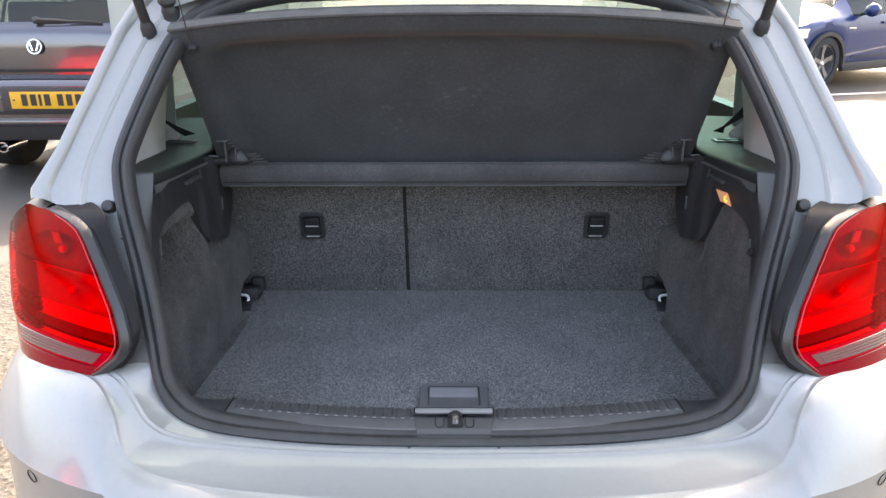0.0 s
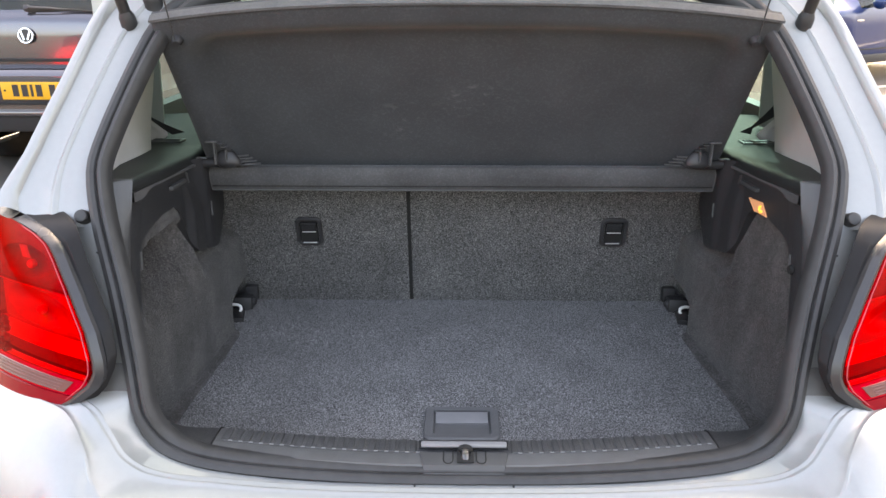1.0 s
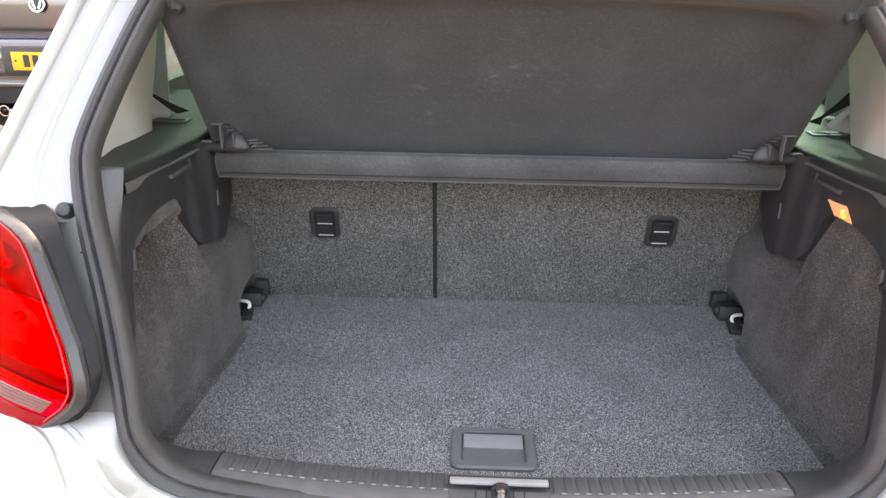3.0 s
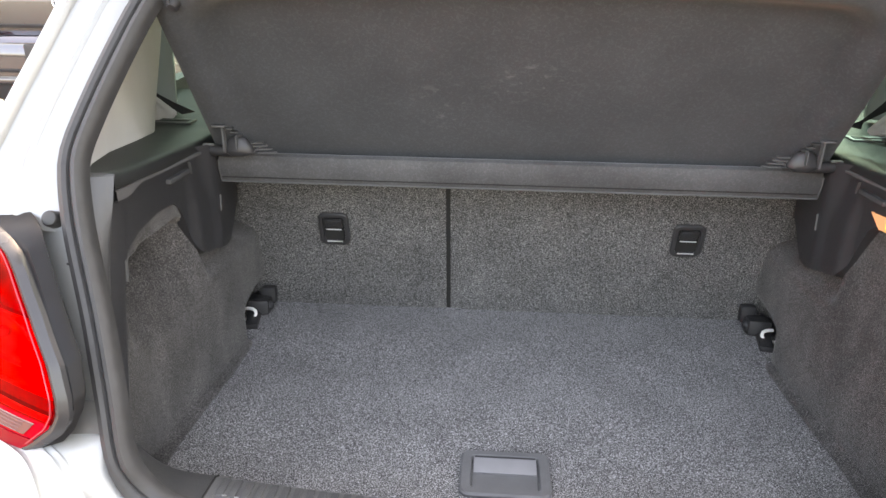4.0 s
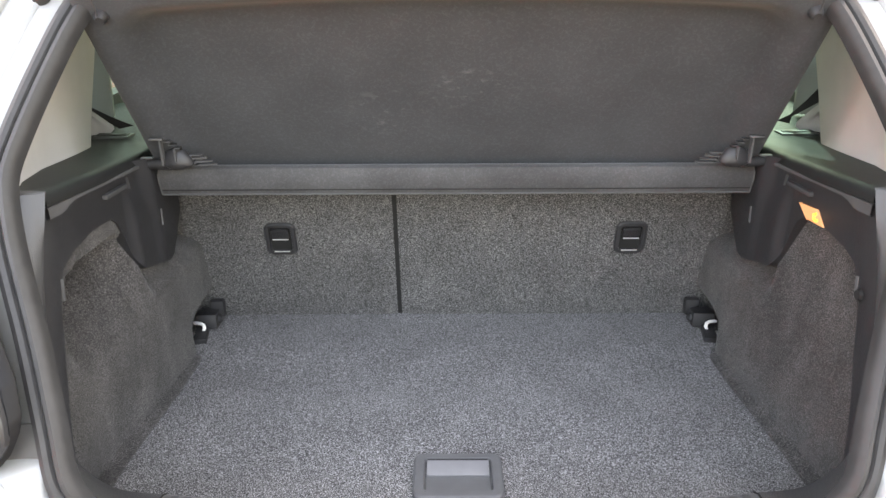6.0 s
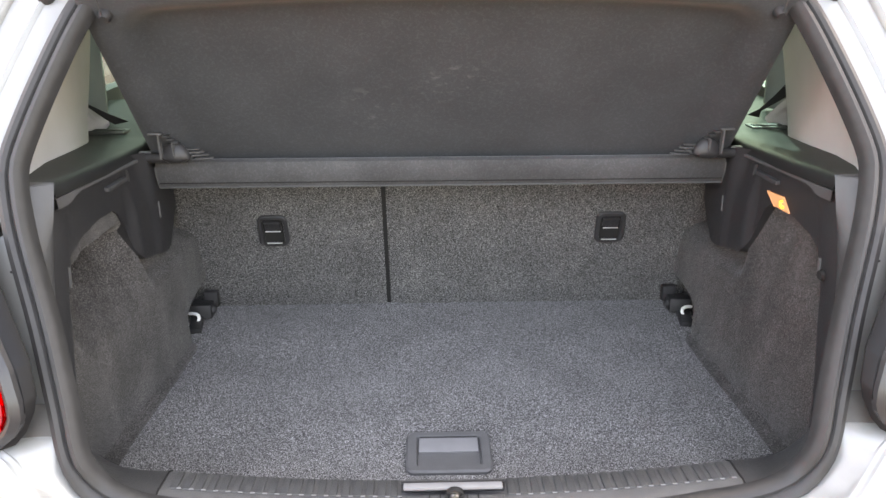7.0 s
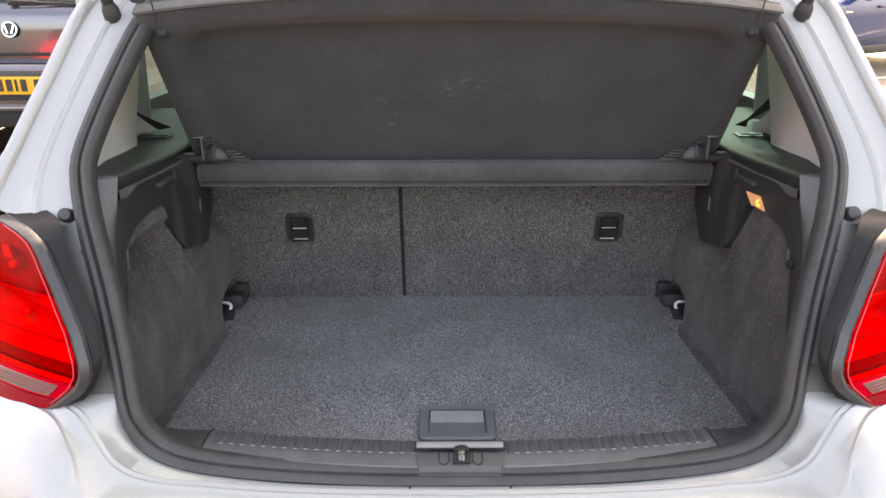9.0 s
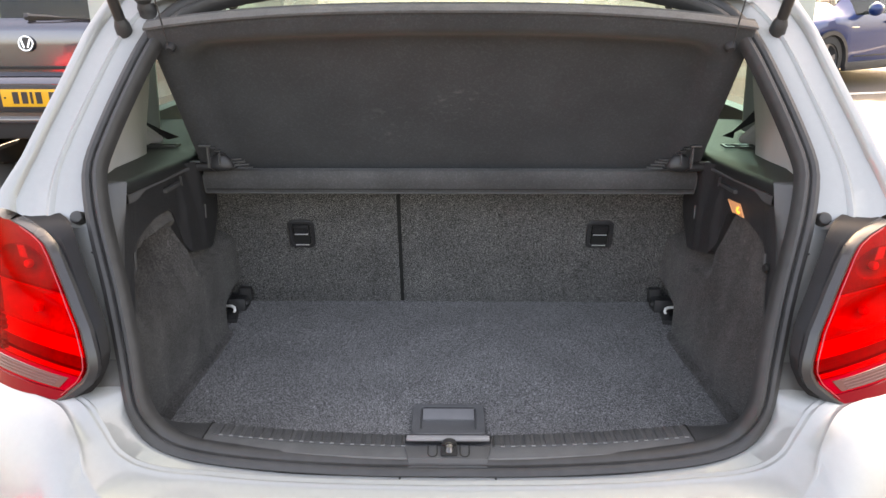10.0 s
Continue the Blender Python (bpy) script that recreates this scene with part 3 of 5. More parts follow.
# ---- the hatchback with its boot open ----
OPEN = [(0, 0.617), (0.125, 0.618), (0.26, 0.625), (0.36, 0.637), (0.413, 0.655), (0.440, 0.681), (0.455, 0.715), (0.467, 0.77), (0.489, 0.85), (0.522, 0.94), (0.536, 0.99), (0.538, 1.02), (0.528, 1.06), (0.508, 1.12), (0.485, 1.18), (0.463, 1.215), (0.425, 1.246), (0.36, 1.27), (0.25, 1.287), (0.12, 1.294), (0, 1.296)]


def yo(z):
    d = z - 0.66
    return 0.33 * d + 0.48 * d * d


def nrm(z):
    return Vector((0, -1, 0.33 + 0.96 * (z - 0.66))).normalized()


HALF = spline(OPEN, 90)
LOOP = np.concatenate([HALF, (HALF * [-1, 1])[-2:0:-1]])
_d = np.roll(LOOP, -1, 0) - np.roll(LOOP, 1, 0)
_d /= np.linalg.norm(_d, axis=1)[:, None]
INW = np.stack([-_d[:, 1], _d[:, 0]], 1)


def ring(inward, out, dy=0.0):
    """The opening's outline, moved inward in its plane, out along its normal, and forward by dy."""
    rows = []
    for (x, z), (ix, iz) in zip(LOOP, INW):
        low = smooth((0.71 - z) / 0.05) * max(iz, 0)
        x2, z2 = x + ix * inward, z + iz * inward * (1 - 0.4 * low)
        p = Vector((x2, yo(z2) + dy + 0.5 * inward * low, z2)) + nrm(z2) * out * (1 - 0.4 * low)
        rows.append(p)
    return rows


def x_in(z):
    """Half width of the opening at height z, above its lowest part."""
    k = HALF[:, 1]
    m = (k > 0.64) & (k < 1.29)
    return float(np.interp(z, k[m], HALF[m][:, 0]))


car = thing("hatchback_car", (0, 1.2, 0), "silver-white hatchback with its tailgate open on an empty boot", "car", "parked cars")

# rubber seal round the opening, with two ridges
seal = part("boot_seal", grid([ring(i, o) for i, o in ((-0.002, -0.006), (0.0, 0.006), (0.003, 0.0115), (0.009, 0.0140), (0.0140, 0.0125), (0.0162, 0.0092), (0.0182, 0.0120), (0.0215, 0.0160), (0.0260, 0.0165), (0.0305, 0.0125), (0.0332, 0.006), (0.0338, -0.004))], close=True), M_RUBBER, car, "black ribbed rubber door seal")

# moulded nubs along the seal's outer edge
for k, (x, z) in enumerate(LOOP):
    if any(abs(abs(x) - c) < 0.0042 for c in (0.07, 0.245)) and z < 0.65 or 0 <= z - 0.900 < 0.0095 and abs(x) > 0.4:
        at = Vector((x - INW[k][0] * 0.001, yo(z), z - INW[k][1] * 0.001)) + nrm(z) * 0.006
        part("seal_nub", lathe([(0, 0.0012), (0.0012, 0.0009), (0.0016, -0.001), (0.0016, -0.005)], Matrix.Translation(at) @ nrm(z).to_track_quat("Z", "Y").to_matrix().to_4x4(), 10), M_RUBBER, seal)

# pillars beside the opening: painted channel with two raised beads
XO = [(0.70, 0.60), (0.955, 0.665), (1.03, 0.632), (1.12, 0.598), (1.20, 0.572), (1.25, 0.548), (1.30, 0.52), (1.36, 0.47)]
SIDE = [(0.2, 0.75), (0.4, 0.81), (0.6, 0.82), (0.8, 0.828), (0.85, 0.822), (0.90, 0.80), (0.95, 0.772), (1.0, 0.752), (1.1, 0.715), (1.2, 0.668), (1.3, 0.61), (1.36, 0.56), (1.42, 0.46)]
for s in (-1, 1):
    rows = [[Vector((s * (x_in(z) + x), yo(z) + y, z)) for x, y in ((-0.003, -0.001), (0.003, -0.001), (0.008, 0.0), (0.020, 0.005), (0.040, 0.014), (0.060, 0.022))] + [Vector((s * 0.64, yo(z) + 0.08, z))] for z in np.linspace(0.735, 0.9395, 14)]
    part("lamp_flange", grid(rows), M_PAINT, car)
    rows = [[Vector((s * (interp(z, SIDE) - 0.05 * ((0.62 - y) / 0.32) ** 2), y, z)) for y in np.linspace(0.27, 0.62, 8)] for z in np.linspace(0.655, 0.972, 9)]
    part("quarter_panel", grid(rows), M_PAINT, car)
    rows = []
    for z in np.linspace(0.938, 1.285, 36):
        a, b = x_in(z), interp(z, XO)
        r = []
        for u, o in ((-0.02, -0.004), (0.2, 0.0), (0.34, 0.0), (0.365, 0.0030), (0.39, 0.0042), (0.415, 0.0030), (0.44, 0.0005), (0.60, 0.0), (0.77, 0.001), (0.80, 0.0070), (0.83, 0.0095), (0.90, 0.0100), (0.96, 0.0085), (1.0, 0.002)):
            x = a + (b - a) * u
            zz = z + 0.020 * smooth((x - 0.570) / 0.08) * max(1 - (z - 0.948) / 0.08, 0)
            r.append(Vector((s * x, yo(zz), zz)) + nrm(zz) * o)
        e, xs = interp(z, XO), interp(z, SIDE)
        for u in (0.12, 0.3, 0.5, 0.75, 1.0):
            x = e + (xs - e) * (0.9 * u + 0.1 * math.sin(u * math.pi / 2))
            y = yo(z) + (0.62 - yo(z)) * (0.02 + 0.98 * u)
            r.append(Vector((s * x, y, z + 0.020 * max(1 - (z - 0.948) / 0.08, 0))))
        rows.append(r)
    part("rear_pillar", grid(rows), M_PAINT, car)

# bumper: narrow bead along the seal, shallow dish, rounded shoulder, then the face
DISH = [(0, -0.112, 0.598), (0.2, -0.11, 0.602), (0.352, -0.104, 0.6145), (0.440, -0.092, 0.634), (0.472, -0.076, 0.664), (0.489, -0.052, 0.698), (0.530, -0.010, 0.7255), (0.60, 0.036, 0.721), (0.68, 0.095, 0.711), (0.742, 0.19, 0.704), (0.772, 0.38, 0.70)]
INNER = [(0, 0.6165), (0.2, 0.620), (0.335, 0.6325), (0.395, 0.647), (0.430, 0.669), (0.449, 0.703), (0.460, 0.738)]
nb = 81


def by_index(ctrl, n):
    c = [np.array(p, float) for p in ctrl]
    c = [2 * c[0] - c[1]] + c + [2 * c[-1] - c[-2]]
    out = []
    for v in np.linspace(0, len(ctrl) - 1 - 1e-9, n):
        i, u = int(v) + 1, v - int(v)
        out.append(0.5 * (2 * c[i] + (c[i + 1] - c[i - 1]) * u + (2 * c[i - 1] - 5 * c[i] + 4 * c[i + 1] - c[i + 2]) * u * u + (3 * c[i] - c[i - 1] - 3 * c[i + 1] + c[i + 2]) * u ** 3))
    return np.array(out)


dish = by_index(DISH, nb)
inner = by_index([(x, yo(z) - 0.002, z) for x, z in INNER] + [(0.54, 0.07, 0.735), (0.62, 0.11, 0.728), (0.69, 0.19, 0.716), (0.755, 0.40, 0.708)], nb)
# match the two curves by the share of width
N_B, D_B = 3.0, 0.62


def bump_plan(th, y0, w):
    s, c = math.sin(th), math.cos(th)
    return w * abs(s) ** (2 / N_B), y0 + D_B * (1 - abs(c) ** (2 / N_B))


def theta(x, w):
    return math.asin(min((x / w) ** (N_B / 2), 1.0))


BEAD = [(0, 0.15), (1, 0.15), (2, 0.20), (3, 0.33), (4, 0.46), (5, 0.58), (6, 0.72), (10, 0.78)]  # bead's share of the way from seal to dish edge
half_rows = []
for i in range(nb):
    p, q = Vector(inner[i]), Vector(dish[i])
    fb = interp(10 * i / (nb - 1), BEAD)
    wide = max((q - p).length, 0.02)
    col = []
    for d, h in ((-0.5, 0.0), (-0.0095, 0.0), (-0.0078, 0.0013), (-0.0060, 0.0014), (-0.0042, 0.0002), (-0.0012, 0.0001), (0.0006, 0.0013), (0.0024, 0.0013), (0.0042, 0.0), (0.010, -0.0014)):
        u = max(fb + d / wide, 0.0) if d > -0.5 else 0.0
        if d > -0.5 and u == 0.0:
            u = 0.02 * (len(col))
        col.append(p.lerp(q, u) + Vector((0, 0, h)))
    u0 = fb + 0.010 / wide
    for f, h in ((0.2, -0.0026), (0.4, -0.0030), (0.6, -0.0028), (0.78, -0.0020), (0.90, -0.0010), (0.97, -0.0003)):
        col.append(p.lerp(q, u0 + (1 - u0) * f) + Vector((0, 0, h)))
    col += [q]
    th = theta(q.x, 0.785)
    top = q.z
    col.append(q + Vector((0.001, -0.004, -0.0016)))
    side = 0.04 * smooth((q.x - 0.42) / 0.14)
    zc = min(0.622, top - 0.03)
    for fy, fz in ((0.12, 0.05), (0.32, 0.15), (0.55, 0.32), (0.77, 0.57), (0.92, 0.82), (0.985, 0.975), (1.0, 1.0)):
        x, y = bump_plan(th, -0.126 - 0.052 * fy + side * (1 - fz), 0.786 + 0.026 * fy)
        if fy == 0.12:
            fold = max(0.0, y - q.y + 0.005)
        y -= fold * (1 - fz)
        col.append(Vector((x, y, top + (zc - top) * fz)))
    for z, y0, w in ((zc - 0.006, -0.1772, 0.812), (zc - 0.05, -0.171, 0.808), (0.46, -0.176, 0.812), (0.40, -0.174, 0.812), (0.385, -0.16, 0.81), (0.30, -0.145, 0.805), (0.22, -0.12, 0.79)):
        x, y = bump_plan(th, y0, w)
        col.append(Vector((x, y, z)))
    half_rows.append(col)
full = [[Vector((-p.x, p.y, p.z)) for p in r] for r in reversed(half_rows[1:])] + half_rows
bumper = part("rear_bumper", grid([r[16:] for r in full]), M_PAINT, car, "silver-white painted bumper")
part("bumper_step", grid([r[:17] for r in full]), M_PAINT, bumper)
for s in (-1, 1):
    th = theta(0.595, 0.785)
    (x0, y0), (x1, y1) = bump_plan(th - 0.02, -0.174, 0.810), bump_plan(th + 0.02, -0.174, 0.810)
    e1 = Vector((s * (x1 - x0), y1 - y0, 0)).normalized()
    e2 = Vector((0, 0.1, -1)).normalized()
    n = e1.cross(e2) * s
    n = n if n.y < 0 else -n
    c = Vector((s * (x0 + x1) / 2, (y0 + y1) / 2, 0.602)) + n * 0.0022
    part("parking_sensor", tube([c + 0.0105 * (math.cos(a) * e1 + math.sin(a) * e2) for a in np.linspace(0, 2 * math.pi, 33)], 0.0008, 6), M_DARK, bumper)

# body from behind the rear pillars to the nose
HATCH = [(0.60, 0.828, 0.24, 0.97, 0.54, 1.405), (0.9, 0.834, 0.20, 0.965, 0.55, 1.435), (1.6, 0.835, 0.18, 0.95, 0.56, 1.455), (2.2, 0.838, 0.18, 0.94, 0.55, 1.40), (2.75, 0.83, 0.18, 0.93, 0.62, 1.06), (2.9, 0.82, 0.18, 0.91, 0.66, 1.0), (3.55, 0.78, 0.19, 0.78, 0.62, 0.86), (3.72, 0.70, 0.22, 0.64, 0.55, 0.72), (3.8, 0.60, 0.26, 0.5, 0.48, 0.58)]
car_shell(car, HATCH, M_PAINT, (0.72, 3.19), ((0.70, 1.42), (1.5, 2.5)), (2.2, 2.75), (-2, -1), 3.8, M_HAZED, 0.345, 0.60, True)
part("underbody", box((0, 1.9, 0.32), (1.3, 3.4, 0.2)), M_DARK, car)
for x, o in ((-0.74, -1), (0.74, 1)):
    for y in (0.72, 3.19):
        wheel(car, x, y, 0.30, 0.2, o)
# roof between the opening and the shell
rows = [[(x * w, y, z - 0.05 * abs(x) ** 3) for x in np.linspace(-1, 1, 17)] for y, z, w in ((0.335, 1.292, 0.47), (0.36, 1.33, 0.50), (0.44, 1.375, 0.545), (0.60, 1.405, 0.56))]
part("roof_edge", grid(rows), M_PAINT, car)
# headliner and its rear rail
rows = [[(x * 0.6, y, z - 0.08 * abs(x) ** 4) for x in np.linspace(-1, 1, 17)] for y, z in ((0.37, 1.264), (0.40, 1.251), (0.46, 1.251), (0.56, 1.295), (1.0, 1.36), (1.7, 1.385), (2.2, 1.36), (2.3, 1.33))]
part("headliner", grid(rows), M_BEIGE, car)

# ---- tail lights ----
XIN = [(0.722, 0.550), (0.735, 0.530), (0.760, 0.499), (0.778, 0.488), (0.795, 0.4885), (0.83, 0.498), (0.878, 0.523), (0.915, 0.547), (0.935, 0.565), (0.95, 0.582), (0.962, 0.606), (0.970, 0.635)]


def lamp_point(z, u, o=0.0):
    """On the lamp's face: u from its inner edge (0) round to the flank (1)."""
    row = z
    z -= 0.5 * max(z - 0.93, 0) * (1 - smooth(u / 0.28))
    if z > 0.86:
        z -= (z - 0.86) / 0.11 * 0.115 * u ** 1.15
    if z < 0.775:
        z -= (0.775 - z) / 0.053 * 0.026 * smooth(u / 0.7) ** 0.6
    w = 0.832 - 0.12 * max(z - 0.86, 0) ** 1.1 - 0.10 * max(0.78 - z, 0)
    y0 = -0.047 + 0.22 * (z - 0.775) + 0.75 * max(z - 0.775, 0) ** 2
    a = theta(interp(row, XIN), w)
    th = a + (radians(70) - a) * u
    s, c = math.sin(th), math.cos(th)
    x, y = w * s ** (2 / N_B), y0 + D_B * (1 - c ** (2 / N_B))
    n = Vector((s ** 1.3, -c ** 1.3, 0.25)).normalized()
    return Vector((x, y, z)) + n * o


# rear edge of the housing's side wall: height on the lens, then x, y, z
HOUSING = [(0.722, 0.490, 0.004, 0.742), (0.735, 0.476, 0.006, 0.757), (0.760, 0.465, 0.012, 0.780), (0.778, 0.462, 0.018, 0.797), (0.83, 0.469, 0.033, 0.832), (0.878, 0.491, 0.056, 0.877), (0.915, 0.509, 0.075, 0.914), (0.935, 0.520, 0.088, 0.937), (0.95, 0.532, 0.104, 0.951), (0.962, 0.556, 0.130, 0.957), (0.970, 0.599, 0.166, 0.956)]


def waved(z, u):
    return z + 0.006 * math.sin(u * 5) * smooth((z - 0.728) / 0.02) * smooth((0.95 - z) / 0.03)


def flip(p, s):
    return Vector((p.x * s, p.y, p.z))


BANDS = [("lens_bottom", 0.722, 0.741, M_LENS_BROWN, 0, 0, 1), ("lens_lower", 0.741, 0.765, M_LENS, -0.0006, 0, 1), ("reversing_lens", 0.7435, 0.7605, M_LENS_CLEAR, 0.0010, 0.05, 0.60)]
# chambers alternate lit and shaded reflector greys
CHAMBERS = [(0.765, 0.771, M_REFL_LIT), (0.771, 0.792, M_REFL_SHADE), (0.792, 0.816, M_REFL_LIT), (0.816, 0.869, M_REFL), (0.869, 0.872, M_REFL_LIT), (0.872, 0.9715, M_REFL_SHADE)]


def lamp_depth(z, u):
    """How deep the reflector lies behind the lens: two bowls, prisms low down and at the flank."""
    d = 0.009
    for zc, uc, rz, ru, dep in ((0.905, 0.23, 0.024, 0.16, 0.020), (0.842, 0.21, 0.023, 0.16, 0.018)):
        r = math.hypot((z - zc) / rz, (u - uc) / ru)
        if r < 1:
            d += dep * (1 - r * r)
    if z < 0.816:
        d += 0.004 * (((z - 0.765) / 0.0085) % 1)
    if u > 0.40:
        d += 0.007 * (((u - 0.40) / 0.055) % 1)
    return d
for s in (-1, 1):
    # housing: bezel round the inner edge and a black side wall back to the body
    zs = np.linspace(0.722, 0.970, 40)
    rows, walls = [], []
    for z in zs:
        p = lamp_point(z, 0.0)
        d = Vector((-1, -0.1, -0.35 if z < 0.775 else 0.25 * smooth((z - 0.93) / 0.04))).normalized()
        back = Vector([interp(z, [(r[0], r[k]) for r in HOUSING]) for k in (1, 2, 3)])
        rows.append([flip(q, s) for q in (p + Vector((0.01, 0.012, 0)), p + Vector((0.002, 0.001, 0)), p + d * 0.004 + Vector((0, -0.002, 0)), p + d * 0.0145 + Vector((0, 0.002, 0)), p + d * 0.0165 + Vector((0, 0.009, 0)))])
        walls.append([flip(q, s) for q in (p + d * 0.0163 + Vector((0, 0.008, 0)), p.lerp(back, 0.55) + Vector((-0.003, -0.003, 0)), p.lerp(back, 0.9) + Vector((-0.002, -0.001, 0)), back, back + Vector((0.003, 0.005, 0)), back + Vector((0.055, 0.044, 0)))])
    lamp = part("tail_light", grid(rows), M_BEZEL, car, "red tail light in a black housing")
    part("housing_wall", grid(walls), M_WALL, lamp, "matt black housing wall")
    # top and bottom of the housing
    for zz, dz in ((0.970, 0.010), (0.722, -0.004)):
        rows = [[flip(lamp_point(zz, u, 0.0), s), flip(lamp_point(zz, u) + Vector((-0.012, 0.02, dz)), s), flip(lamp_point(zz, u) + Vector((-0.04, 0.10, dz)), s)] for u in np.linspace(0, 1, 16)]
        part("housing_edge", grid(rows), M_PLASTIC, lamp)
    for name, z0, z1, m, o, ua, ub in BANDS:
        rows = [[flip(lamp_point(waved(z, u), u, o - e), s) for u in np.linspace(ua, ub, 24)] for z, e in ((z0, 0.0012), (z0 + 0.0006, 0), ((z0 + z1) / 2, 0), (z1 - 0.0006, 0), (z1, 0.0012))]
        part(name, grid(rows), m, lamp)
    part("lens", grid([[flip(lamp_point(waved(z, u), u), s) for u in np.linspace(0.0, 1.0, 40)] for z in np.linspace(0.765, 0.970, 36)]), M_REDGLASS, lamp, "clear red lens")
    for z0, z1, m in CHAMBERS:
        for ua, ub, mm in ((0.0, 0.40, m), (0.40, 1.0, M_REFL_SHADE)):
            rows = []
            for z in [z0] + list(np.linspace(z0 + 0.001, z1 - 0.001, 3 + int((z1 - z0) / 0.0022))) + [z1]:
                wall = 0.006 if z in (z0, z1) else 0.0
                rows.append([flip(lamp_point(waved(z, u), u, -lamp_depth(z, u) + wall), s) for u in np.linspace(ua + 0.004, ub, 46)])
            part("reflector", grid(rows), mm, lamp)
    for zc in (0.905, 0.842):
        part("lamp_bulb", lathe([(0, 0.014), (0.004, 0.013), (0.0065, 0.009), (0.0065, 0.004), (0.004, 0.0)], Matrix.Translation(flip(lamp_point(zc, 0.22, -0.024), s)) @ Matrix.Rotation(radians(78), 4, "X"), 14), M_REFL_LIT, lamp)
    # pale patch in place of the sky's reflection by the upper bulb
    part("sky_glint", grid([[flip(lamp_point(z + 0.05 * (u - 0.2), u, -0.010 - 0.003 * math.sin((u - 0.16) / 0.09 * math.pi)), s) for u in np.linspace(0.175, 0.23, 6)] for z in np.linspace(0.913, 0.932, 5)]), M_REFL, lamp)
    for k in range(4):  # fine ribs of the reversing lens
        z = 0.7460 + 0.0040 * k
        part("lens_rib", tube([flip(lamp_point(waved(z, u), u, 0.0014), s) for u in np.linspace(0.08, 0.57, 20)], 0.0006, 6), M_LENS_RIB, lamp)
    # highlight drawn as a pink line along the lens edge, and the bulb bowl behind it
    part("lens_edge_glint", tube([flip(lamp_point(z, 0.012, 0.0012), s) for z in np.linspace(0.735, 0.962, 40)], 0.0009, 6), M_LENS_GLINT, lamp)
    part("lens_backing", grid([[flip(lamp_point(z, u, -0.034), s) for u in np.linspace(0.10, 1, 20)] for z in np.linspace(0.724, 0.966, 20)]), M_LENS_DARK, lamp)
    # flat plate under the housing; dark grey stands in for paint in the lamp's shade
    rows = [[flip(Vector((x, yo(z) - 0.004 + 0.9 * max(x - 0.50, 0), z)), s) for x in np.linspace(x_in(z) - 0.004, 0.60, 8)] for z in (0.734, 0.75, 0.772)]
    part("shaded_filler_plate", grid(rows), M_SILL, lamp)
    rows = [[flip(Vector((x, yo(z) + 0.050, z)), s) for x in np.linspace(x_in(z) + 0.030, 0.60, 4)] for z in (0.88, 0.93, 0.966)]
    part("lamp_backing", grid(rows), M_PLASTIC, lamp)
    # rubber stop
    m = Matrix.Translation((s * 0.5365, 0.134, 0.951)) @ Matrix.Rotation(radians(62), 4, "X")
    part("rubber_stop", lathe([(0, 0.0095), (0.0055, 0.0100), (0.0084, 0.0090), (0.0096, 0.0065), (0.0096, 0.001), (0.0108, -0.008)], m, 24), M_RUBBER, car)
    # gas strut and its foot
    foot = Vector((s * 0.511, 0.318, 1.20))
    top = Vector((s * 0.545, 0.15, 1.66))
    d = (top - foot).normalized()
    strut = part("gas_strut", tube([foot, foot + d * 0.025, foot + d * 0.03, foot + d * 0.26], 0.0085, 14), M_SHAFT, car)
    part("strut_rod", tube([foot + d * 0.26, top], 0.005, 10), M_CHROME, strut)
    part("strut_socket", lathe([(0, -0.012), (0.010, -0.010), (0.0125, 0.0), (0.0120, 0.012), (0.009, 0.020)], Matrix.Translation(foot) @ d.to_track_quat("Z", "Y").to_matrix().to_4x4(), 16), M_RUBBER, strut)

# wiring sleeve from the body to the tailgate, on the driver's far side
pts = [Vector((-0.478, 0.352, 1.214)).lerp(Vector((-0.466, 0.300, 1.345)), f) + Vector((-0.010 * math.sin(f * math.pi), 0, 0)) for f in np.linspace(0, 1, 40)]
rows = []
for k, p in enumerate(pts):
    r = 0.0135 + 0.0022 * math.sin(k * 1.25) * smooth((k - 4) / 6) + 0.004 * (1 - smooth(k / 8))
    rows.append([p + Vector((r * math.cos(a), r * math.sin(a) * 0.9, 0.35 * r * math.sin(a))) for a in np.linspace(0, 2 * math.pi, 18, endpoint=False)])
part("wiring_sleeve", grid(rows, close=True), M_RUBBER, car, "black rubber wiring sleeve")

# ---- the raised tailgate ----
HY, HZ = 0.47, 1.405


def gate_point(x, v, o=0.0):
    """v from the hinge (0) to the lower edge (1), o outward (up)."""
    w = 0.50 + 0.10 * smooth(v / 0.6) - 0.05 * smooth((v - 0.8) / 0.2)
    run = 0.95 * v
    c = 0.10 * math.sin(v * math.pi) - 0.02 * x * x
    a = radians(40)
    return Vector((x * w, HY - run * math.cos(a) + (o + c) * -math.sin(a) * 0.5, HZ + run * math.sin(a) + (o + c) * math.cos(a)))


